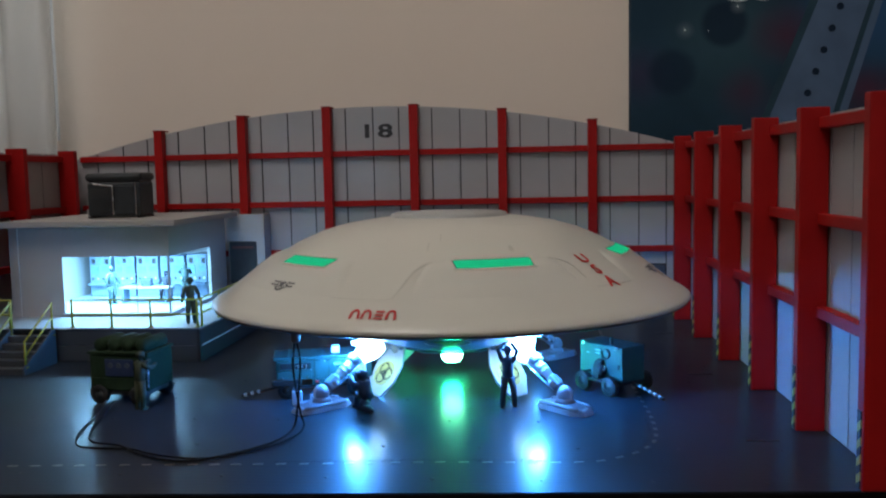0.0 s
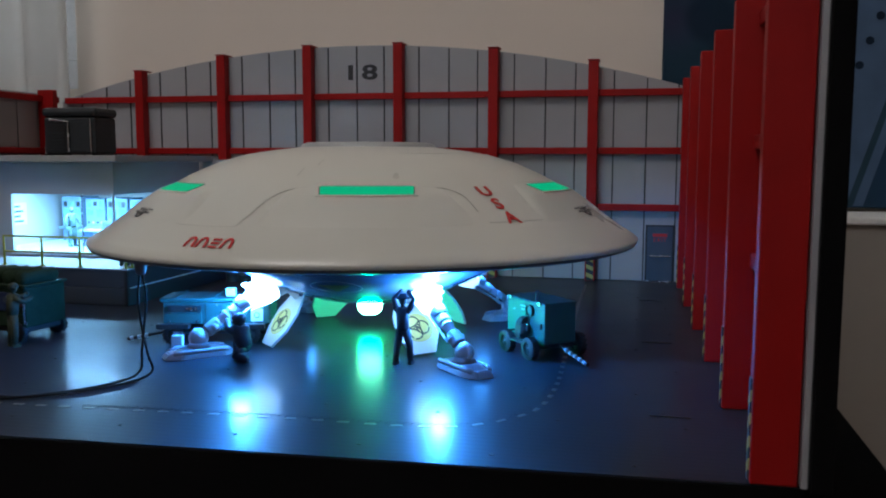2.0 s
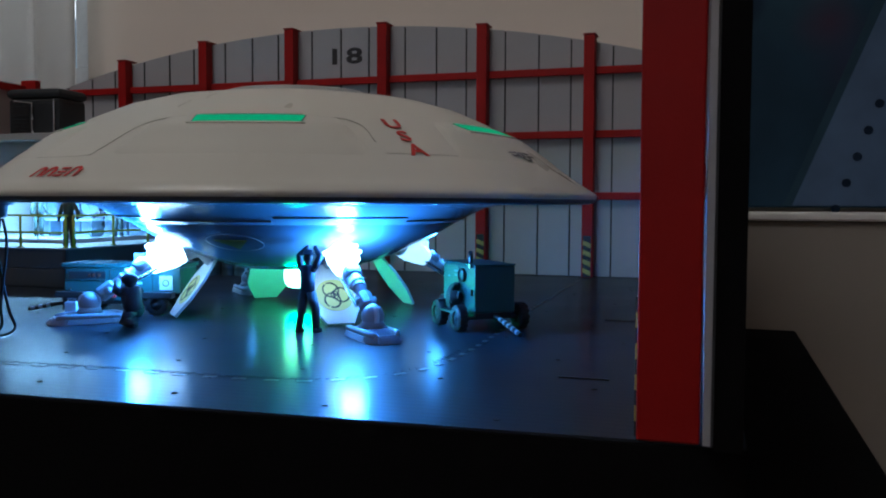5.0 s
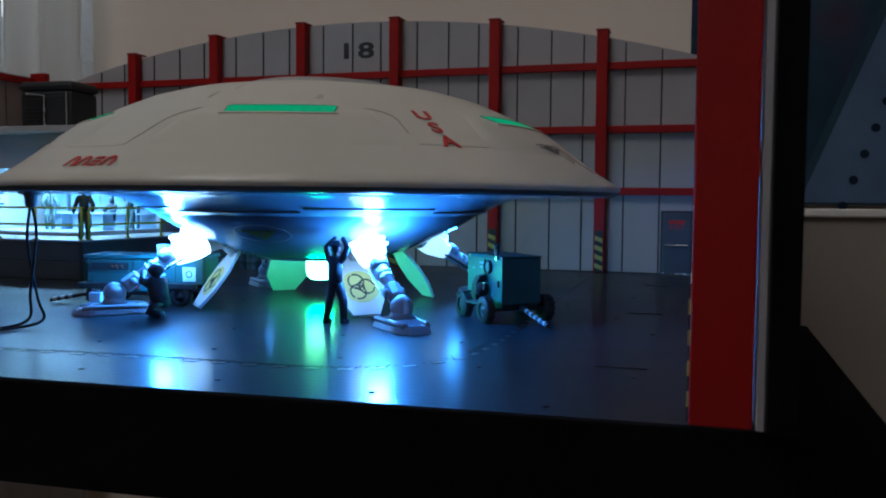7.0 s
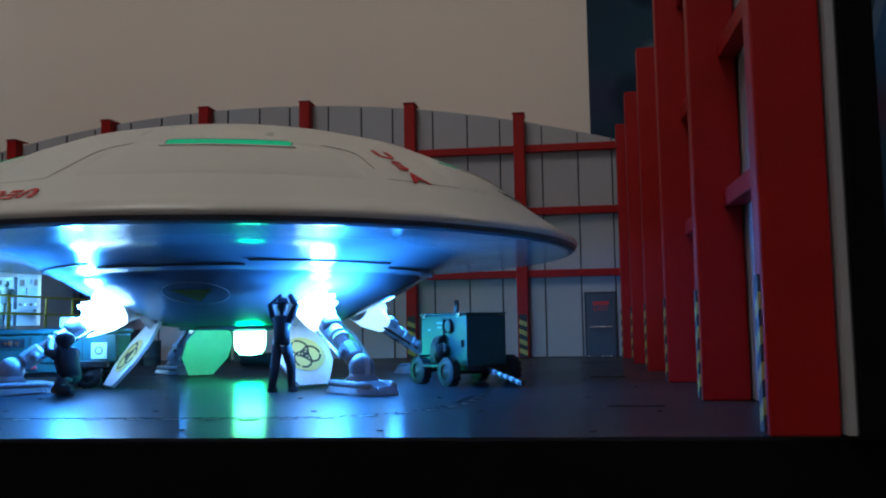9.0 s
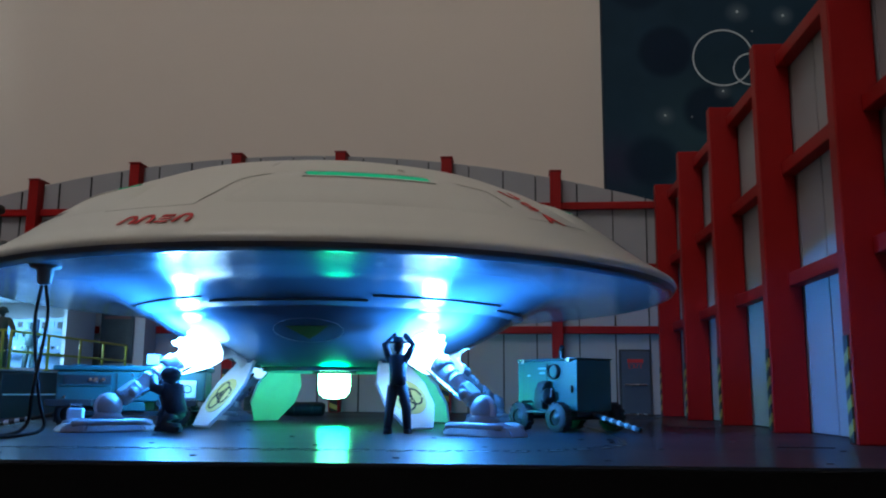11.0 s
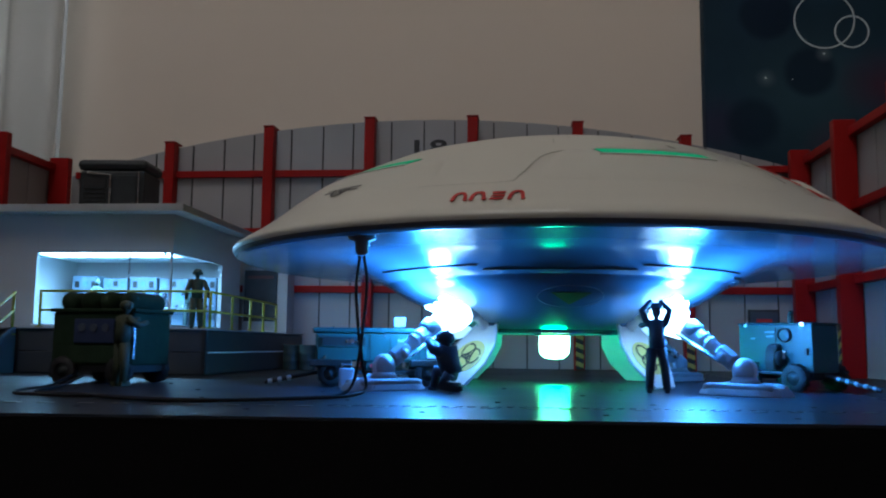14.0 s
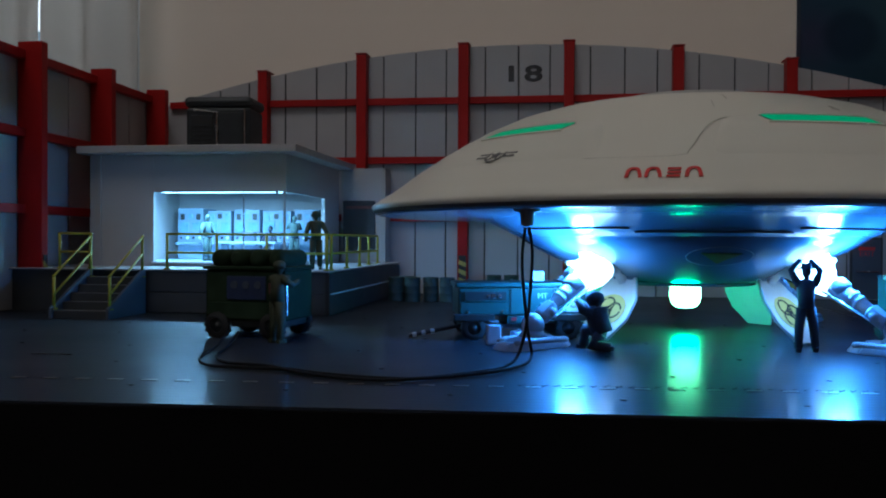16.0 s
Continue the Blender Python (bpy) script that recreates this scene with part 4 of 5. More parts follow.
KNEEL = {"hip": (0, 0.06, 0.21), "limbs": [((-0.06, 0.06, 0.21), (-0.08, -0.19, 0.24), (-0.08, -0.22, 0.036)), ((0.06, 0.06, 0.21), (0.09, -0.04, 0.07), (0.09, 0.2, 0.05))]}
SIT = {"hip": (0, 0, 0.28), "limbs": [((-0.05, 0, 0.28), (-0.06, -0.2, 0.27), (-0.06, -0.2, 0.036)), ((0.05, 0, 0.28), (0.06, -0.2, 0.27), (0.06, -0.2, 0.036))]}
UP = [((-0.1, 0, 0.79), (-0.15, -0.05, 0.93), (-0.055, -0.09, 1.03)), ((0.1, 0, 0.79), (0.16, -0.04, 0.93), (0.07, -0.09, 1.03))]
DOWN = [((-0.1, 0, 0.78), (-0.16, 0.01, 0.63), (-0.17, -0.06, 0.5)), ((0.1, 0, 0.78), (0.17, 0.0, 0.64), (0.19, -0.09, 0.53))]
REACH = [((-0.1, 0, 0.78), (-0.13, -0.12, 0.7), (-0.08, -0.26, 0.74)), ((0.1, 0, 0.78), (0.14, -0.12, 0.72), (0.1, -0.27, 0.78))]

figure("model_figure", "dark painted model crewman with both arms raised to the hull", pose(-0.0525, 0.474, 0, 0, 0, 170), M_NAVY, UP, STRIDE, cap="hat")
figure("model_figure", "dark painted model crewman kneeling beside a landing leg", pose(-0.1405, 0.464, 0, 0, 0, -112), M_NAVY, [((-0.12, -0.02, 0.47), (-0.15, -0.16, 0.46), (-0.09, -0.27, 0.58)), ((0.12, -0.02, 0.47), (0.15, -0.14, 0.5), (0.06, -0.25, 0.62))], KNEEL, lean=-0.1, height=0.0345, cap="helmet", bulk=1.5)
figure("model_figure", "olive painted model guard standing at the platform rail", pose(-0.3115, 0.6165, 0.0279, 0, 0, 20), M_UNIFORM, DOWN, STAND)
figure("model_figure", "olive painted model crewman working at the field trailer", pose(-0.2835, 0.4625, 0, 0, 0, 150), M_UNIFORM, REACH, STAND, lean=-0.03)


# ---- the control building on its platform ----
PZ = 0.0277
def platform():
    deck = thing("platform", "raised grey plank-faced platform with a pale top", "platform", pose(0, 0, 0))
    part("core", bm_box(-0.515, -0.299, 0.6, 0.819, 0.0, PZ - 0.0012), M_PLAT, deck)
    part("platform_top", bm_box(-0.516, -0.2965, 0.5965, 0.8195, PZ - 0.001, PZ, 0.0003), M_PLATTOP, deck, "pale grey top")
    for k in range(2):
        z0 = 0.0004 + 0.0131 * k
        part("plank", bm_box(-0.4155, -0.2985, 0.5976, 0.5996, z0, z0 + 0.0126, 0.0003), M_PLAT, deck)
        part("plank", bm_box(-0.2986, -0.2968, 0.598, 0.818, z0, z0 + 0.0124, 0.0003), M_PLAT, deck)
    part("edge_strip", bm_box(-0.2968, -0.2964, 0.6, 0.818, 0.0129, 0.0137), M_PALELINE, deck, "thin pale strip")
    part("corner_post", bm_box(-0.2995, -0.2972, 0.5968, 0.5985, 0.0002, PZ - 0.0012), M_BLACKS, deck)
    stair = thing("stair", "narrow dark steps leading up to the platform", "stairs", pose(-0.434, 0.595, 0))
    for k in range(5):
        part("step", bm_box(-0.0165, 0.0165, -0.0085 * (5 - k), -0.0085 * (4 - k) - 0.0004, 0.0, 0.0046 * (k + 1), 0.0003), M_PLAT, stair)
    for s in (-1, 1):
        side = [(-0.0445, 0.0), (0.0, 0.0), (0.0, 0.0274), (-0.004, 0.0274), (-0.0445, 0.006)]
        part("stringer", bm_prism(side, 0.0016, pose(s * 0.0178 - 0.0008, 0, 0) @ Matrix(((0, 0, 1, 0), (1, 0, 0, 0), (0, 1, 0, 0), (0, 0, 0, 1)))), M_SLATE, stair)


platform()


def rails():
    def rail(label, runs, posts_at):
        r = thing("railing", label, "railing", group="railings of the platform")
        for run in runs:
            part("rail", bm_tube(run, 0.00075, 8), M_YELLOW, r, smooth=True)
        for x, y, z0, z1 in posts_at:
            p = part("rail_post", bm_tube([(x, y, z0), (x, y, z1)], 0.0009, 8), M_YELLOW, r, smooth=True)
            part("foot_plate", bm_box(x - 0.0016, x + 0.0016, y - 0.0016, y + 0.0016, z0, z0 + 0.0008), M_YELLOW, p)
    zt, zm = PZ + 0.0222, PZ + 0.0105
    y = 0.5995
    rail("yellow tube railing along the platform front", [[(-0.404, y, zt), (-0.2975, y, zt)], [(-0.404, y, zm), (-0.2975, y, zm)]], [(x, y, PZ, zt) for x in (-0.4035, -0.3705, -0.338, -0.2995)])
    xs = [(-0.2985, 0.606), (-0.2995, 0.648), (-0.301, 0.69), (-0.3025, 0.725), (-0.3045, 0.765)]
    rail("yellow tube railing along the platform end", [[(x, q, zt) for x, q in xs], [(x, q, zm) for x, q in xs]], [(x, q, PZ, zt) for x, q in xs])
    rail("yellow tube railing behind the steps", [[(-0.478, 0.6, zt), (-0.4545, 0.6, zt)], [(-0.478, 0.6, zm), (-0.4545, 0.6, zm)]], [(x, 0.6, PZ, zt) for x in (-0.477, -0.4555)])
    for x in (-0.4515, -0.4165):
        rail("sloping yellow handrail beside the steps", [[(x, 0.594, PZ + 0.021), (x, 0.553, 0.0245)], [(x, 0.594, PZ + 0.0105), (x, 0.553, 0.0135)]], [(x, 0.5925, PZ * 0.82, PZ + 0.021), (x, 0.554, 0.0052, 0.0245)])


rails()


def building():
    b = thing("control_building", "cream flat-roofed control building with a lit corner window", "building")
    x0, x1, y0, y1, z0, z1 = -0.487, -0.3435, 0.6525, 0.79, PZ, 0.1055
    wx0, wz0, wz1, wy1 = -0.4395, 0.031, 0.0795, 0.747
    t = 0.003
    part("front_wall", bm_box(x0, wx0, y0, y0 + t, z0, z1), M_CONC, b)
    part("window_head", bm_box(wx0 + 0.0001, x1, y0, y0 + t, wz1, z1), M_CONC, b)
    part("window_apron", bm_box(wx0 + 0.0001, x1, y0, y0 + t, z0, wz0), M_CONC, b)
    part("side_wall", bm_box(x1 - t, x1, wy1, y1, z0, z1), M_CONC, b)
    part("window_head", bm_box(x1 - t, x1, y0 + t + 0.0002, wy1 - 0.0001, wz1, z1), M_CONC, b)
    part("window_apron", bm_box(x1 - t, x1, y0 + t + 0.0002, wy1 - 0.0001, z0, wz0), M_CONC, b)
    part("side_wall", bm_box(x0, x0 + t, y0 + t + 0.0002, y1, z0, z1), M_CONC, b)
    part("rear_wall", bm_box(x0 + t + 0.0002, x1 - t - 0.0002, y1 - t, y1, z0, z1), M_CONC, b)
    part("roof", bm_box(x0 - 0.004, x1 + 0.0105, y0 - 0.0115, y1 + 0.01, z1 + 0.0002, z1 + 0.0055, 0.0006), M_CONC, b)
    part("room_ceiling", bm_box(x0 + t + 0.0002, x1 - t - 0.0002, y0 + t + 0.0002, y1 - t - 0.0002, 0.0855, 0.087), M_CEIL, b, "white lit ceiling")
    part("room_floor", bm_box(x0 + t + 0.0002, x1 - t - 0.0002, y0 + t + 0.0002, y1 - t - 0.0002, PZ + 0.0002, PZ + 0.0022), M_PAPER, b, "pale lit floor")
    part("corner_pilaster", bm_box(x0 + 0.006, x0 + 0.0085, y0 - 0.0012, y0 - 0.0001, z0, z1), M_CONC, b)
    part("glazing_bar", bm_box(x1 - 0.0022, x1 - 0.0008, y0 + 0.0008, y0 + 0.0022, wz0, wz1), M_CONC, b)
    part("glazing_bar", bm_box(-0.3745, -0.3739, y0 + 0.001, y0 + 0.0018, wz0, wz1), M_CHROME, b)
    for bm in (bm_box(wx0 + 0.0002, x1 - 0.0024, y0 + 0.0012, y0 + 0.0016, wz0 + 0.0001, wz1 - 0.0001), bm_box(x1 - 0.0016, x1 - 0.0012, y0 + 0.0025, wy1 - 0.0002, wz0 + 0.0001, wz1 - 0.0001)):
        part("window_pane", bm, M_GLASS, b, "clear pane").visible_shadow = False
    part("window_sill", bm_box(wx0 - 0.001, x1 + 0.001, y0 - 0.0014, y0 - 0.0001, wz0 - 0.0012, wz0 - 0.0001), M_PALELINE, b)
    tube = part("ceiling_tube", bm_box(-0.462, -0.362, 0.7, 0.7025, 0.0838, 0.0852), M_TUBE, b, "cold white strip light")
    lamp("room_light", "AREA", pose(-0.412, 0.7, 0.0825), 0.85, (0.24, 0.6, 1.0), size=0.1, size_y=0.03)
    part("hanging_mike", bm_tube([(-0.3555, 0.668, 0.0855), (-0.3555, 0.668, 0.079)], 0.0009, 8), M_BLACKS, b)
    bm = bm_box(-0.3432, -0.305, 0.797, 0.8185, PZ, 0.1075)
    annex = thing("annex", "pale lean-to beside the control building with a dark notice board", "building")
    part("annex_wall", bm, M_CONC, annex)
    part("notice_board", bm_box(-0.3415, -0.3135, 0.7955, 0.7968, 0.0375, 0.08, 0.0004), M_GUNMETAL, annex, "dark notice board")
    part("notice_bar", bm_box(-0.3385, -0.3165, 0.7949, 0.7954, 0.073, 0.0755), M_FADED, annex)


building()


def control_room():
    z = PZ + 0.0024
    for i, (x, w, h) in enumerate(((-0.461, 0.022, 0.042), (-0.436, 0.02, 0.04), (-0.4125, 0.022, 0.041), (-0.387, 0.024, 0.04), (-0.362, 0.02, 0.041))):
        c = thing("control_console", "blue-grey control cabinet with pale screens and dials", "console", pose(x, 0.7585, z), "consoles of the control room")
        part("cabinet", bm_box(-w / 2, w / 2, 0.0, 0.0265, 0, h, 0.0005), M_CONSOLE, c)
        part("desk_shelf", bm_box(-w / 2 + 0.0005, w / 2 - 0.0005, -0.007, -0.0002, 0.012, 0.0138, 0.0003), M_CONSOLE, c)
        for k in range(2):
            part("screen", bm_box(-w / 2 + 0.002 + k * w / 2, -0.0015 + k * w / 2, -0.0008, -0.0001, 0.0225 + 0.002 * ((i + k) % 2), 0.0305), M_SCREEN, c, "pale screen")
        for k in range(3):
            part("screen", bm_box(-w / 2 + 0.0025 + k * w / 3.2, -w / 2 + 0.006 + k * w / 3.2, -0.0007, -0.0001, 0.0325 + 0.001 * (k % 2), 0.0375), M_SCREEN if (i + k) % 2 else M_BLACKS, c)
        for k in range(4):
            part("dial", bm_lathe([(0.0012, 0), (0.001, 0.0006), (0, 0.0007)], 10), M_PALELINE if k % 2 else M_BLACKS, c).matrix_basis = pose(-w / 2 + 0.003 + k * (w - 0.006) / 3, -0.0001, 0.0178, 90)
    c = thing("control_desk", "pale plotting desk in the control room", "desk", pose(-0.395, 0.718, z))
    part("desk_top", bm_box(-0.024, 0.024, -0.008, 0.008, 0.0135, 0.015, 0.0003), M_PAPER, c)
    for x in (-0.021, 0.021):
        part("desk_leg", bm_box(x - 0.001, x + 0.001, -0.0065, 0.0065, 0, 0.0134), M_CONSOLE, c)
    part("monitor", bm_box(-0.005, 0.005, -0.002, 0.004, 0.0152, 0.0225, 0.0008), M_SLATE, c)
    figure("model_figure", "pale green model technician standing in the lit control room", pose(-0.4245, 0.7085, z, 0, 0, 65), M_PALEFIG, DOWN, STAND, height=0.036, cap="none")
    figure("model_figure", "pale green model technician at the control room cabinets", pose(-0.3645, 0.735, z, 0, 0, 200), M_PALEFIG, REACH, STAND, height=0.036, cap="none")
    figure("model_figure", "dark model technician seated at the plotting desk", pose(-0.385, 0.738, z, 0, 0, 0), M_NAVY, [((-0.1, 0, 0.55), (-0.14, -0.1, 0.43), (-0.08, -0.2, 0.44)), ((0.1, 0, 0.55), (0.14, -0.1, 0.43), (0.08, -0.2, 0.44))], SIT, height=0.036, cap="none")
    st = thing("stool", "small dark swivel stool in the control room", "stool", pose(-0.385, 0.738, z))
    part("seat", bm_lathe([(0.0, 0.0072), (0.0032, 0.0074), (0.0034, 0.0086), (0.0, 0.0088)], 16), M_SLATE, st, smooth=True)
    part("stem", bm_tube([(0, 0, 0.0), (0, 0, 0.0073)], 0.0008, 8), M_CHROME, st)
    wall = thing("wall_chart", "pale blue chart on the control room wall", "chart", pose(-0.4815, 0.71, 0.058))
    part("sheet", bm_box(-0.0021, -0.0016, -0.014, 0.014, -0.01, 0.01), M_PAPER, wall)
    for k in range(4):
        part("chart_bar", bm_box(-0.0015, -0.0012, -0.011, 0.009 - 0.004 * (k % 2), -0.0075 + 0.0045 * k, -0.0058 + 0.0045 * k), M_BLUEBAR, wall)


control_room()


def roof_unit():
    u = thing("roof_unit", "dark metal air plant on the building roof", "air unit", pose(-0.4085, 0.704, 0.1111, 0, 0, 4))
    body = bm_box(-0.024, 0.024, -0.017, 0.017, 0.0015, 0.0325, 0.0022)
    part("casing", body, M_GUNMETAL, u)
    part("hood", bm_box(-0.0255, 0.0255, -0.0185, 0.0185, 0.0326, 0.0405, 0.0034), M_GUNMETAL, u)
    for x in (-0.022, 0.022):
        part("skid", bm_box(x - 0.0015, x + 0.0015, -0.0175, 0.0175, 0.0, 0.0016), M_BLACKS, u)
    part("intake", bm_box(-0.0195, -0.003, -0.0182, -0.0171, 0.005, 0.0265, 0.0004), M_BLACKS, u)
    for k in range(5):
        part("louvre", bm_box(-0.0185, -0.004, -0.0192, -0.0183, 0.0065 + 0.003 * k, 0.0078 + 0.003 * k), M_GUNMETAL, u)
    part("door_panel", bm_box(0.002, 0.019, -0.0182, -0.0171, 0.004, 0.0285, 0.0004), M_GUNMETAL, u)
    part("pipe", bm_tube([(0.0, -0.0188, 0.003), (0.0, -0.0188, 0.0285), (-0.017, -0.0188, 0.0305)], 0.0009, 8), M_CHROME, u, "pale pipe")
    part("pipe", bm_tube([(0.0205, -0.0186, 0.003), (0.0205, -0.0186, 0.031)], 0.0006, 8), M_CHROME, u, "pale pipe")
    part("aerial", bm_tube([(-0.0265, -0.01, 0.0), (-0.0265, -0.01, 0.008)], 0.0012, 8), M_CONC, u)


roof_unit()


# ---- vehicles and ground equipment ----
def wheel(parent, x, y, r, w, axis_deg=0.0):
    m = pose(x, y, r, 90, 0, axis_deg)
    tyre = bm_lathe([(r * 0.55, -w / 2), (r * 0.92, -w / 2), (r, -w * 0.3), (r, w * 0.3), (r * 0.92, w / 2), (r * 0.55, w / 2)], 26)
    wh = part("wheel", tyre, M_RUBBER, parent, "black rubber tyre", True)
    wh.matrix_basis = m
    part("rim", bm_lathe([(0, -w * 0.38), (r * 0.2, -w * 0.52), (r * 0.24, -w * 0.25), (r * 0.56, -w * 0.34), (r * 0.56, w * 0.34), (r * 0.24, w * 0.25), (r * 0.2, w * 0.52), (0, w * 0.38)], 20), M_RIM, wh, "painted wheel rim", True)
    for k in range(14):
        a = math.tau * k / 14
        part("tread_block", bm_box(-0.0007, 0.0007, -w * 0.46, w * 0.46, -0.0003, 0.00014), M_RUBBER, wh).matrix_basis = pose(r * math.cos(a), r * math.sin(a), 0, 90, 0, math.degrees(a) - 90)
    return wh


def test_cart():
    c = thing("equipment_cart", "green metal equipment cart on four black tyres", "cart", pose(0.0198, 0.4996, 0, 0, 0, 40))
    part("body", bm_box(0.0, 0.0205, 0.0, 0.0385, 0.0085, 0.0303, 0.0006), M_GREENM, c)
    part("chassis", bm_box(0.001, 0.0195, 0.001, 0.0375, 0.0065, 0.0084), M_BLACKS, c)
    part("lid", bm_box(-0.0004, 0.0209, -0.0004, 0.0389, 0.0304, 0.0311, 0.0003), M_GREENM, c)
    part("door_seam", bm_box(-0.0004, -0.0001, 0.0182, 0.0186, 0.0095, 0.0292), M_BLACKS, c)
    for y in (0.0055, 0.0295):
        part("axle", bm_tube([(-0.0055, y, 0.0058), (0.026, y, 0.0058)], 0.0009, 8), M_BLACKS, c)
        for x in (-0.0055, 0.026):
            wheel(c, x, y, 0.0061, 0.0044, 90)
    gauge = part("gauge", bm_lathe([(0.0033, 0.0), (0.0033, 0.0014), (0.0028, 0.0017), (0.0025, 0.001), (0.0, 0.001)], 24), M_BLACKS, c, "round dark gauge")
    gauge.matrix_basis = pose(-0.0001, 0.0135, 0.0255, 90, 0, -90)
    part("gauge_face", bm_lathe([(0.0024, 0.0), (0.0, 0.0002)], 20), M_GREENM, gauge).matrix_basis = pose(0, 0, 0.00105)
    for y, z, w in ((0.0215, 0.0265, 0.005), (0.0215, 0.0245, 0.0035), (0.0305, 0.0235, 0.002)):
        part("stencil_bar", bm_box(-0.0004, -0.0001, y - w / 2, y + w / 2, z, z + 0.0008), M_CONSOLE, c)
    guard = bm_prism([(0.0, 0.0), (0.0052, 0.0), (0.0058, 0.0035), (0.0052, 0.0082), (0.0034, 0.0112), (0.0, 0.0122)], 0.0052, pose(-0.0006, 0.0205, 0.0095) @ Matrix(((-1, 0, 0, 0), (0, 0, -1, 0), (0, 1, 0, 0), (0, 0, 0, 1))))
    bmesh.ops.recalc_face_normals(guard, faces=guard.faces)
    bmesh.ops.bevel(guard, geom=guard.edges[:], offset=0.0004, segments=2, affect="EDGES")
    part("reel_guard", guard, M_RUBBER, c, "black curved reel guard")
    part("reel", bm_tube([(-0.0034, 0.0148, 0.0148), (-0.0034, 0.0136, 0.0148)], 0.0034, 16), M_RUBBER, c, smooth=True)
    part("crank", bm_tube([(-0.0034, 0.0136, 0.0148), (-0.0034, 0.0124, 0.0148), (-0.0034, 0.0124, 0.018), (-0.0034, 0.0108, 0.018)], 0.0005, 8), M_CHROME, c)
    part("step_plate", bm_box(-0.0075, -0.0008, 0.0105, 0.0275, 0.0078, 0.0088, 0.0003), M_RIM, c)
    part("step_rail", bm_tube([(-0.0072, 0.0275, 0.0088), (-0.0072, 0.0275, 0.0125), (-0.0012, 0.0275, 0.0125)], 0.0005, 8), M_BLACKS, c)
    part("side_latch", bm_box(-0.0012, -0.0001, 0.0022, 0.0034, 0.0165, 0.0195, 0.0003), M_BLACKS, c)
    for y in (0.0045, 0.0345):
        part("lid_clip", bm_box(-0.0012, -0.0005, y - 0.0012, y + 0.0012, 0.0292, 0.0312, 0.0002), M_CHROME, c)
    part("exhaust", bm_tube([(0.0035, 0.013, 0.0311), (0.0035, 0.013, 0.0345), (0.0028, 0.0118, 0.0362)], 0.0011, 10), M_BLACKS, c, "short black exhaust")
    bar = part("tow_bar", bm_tube([(0.0105, 0.0008, 0.0072), (0.0108, -0.0245, 0.0018)], 0.0011, 8), M_BLACKS, c, "black and white banded tow bar")
    for k in range(5):
        f = 0.22 + 0.16 * k
        part("band", bm_tube([(0.0105 + 0.0003 * f, 0.0008 - 0.0253 * f, 0.0072 - 0.0054 * f), (0.0105 + 0.0003 * f, 0.0008 - 0.0253 * (f + 0.06), 0.0072 - 0.0054 * (f + 0.06))], 0.0012, 8), M_HATCH, bar)


test_cart()


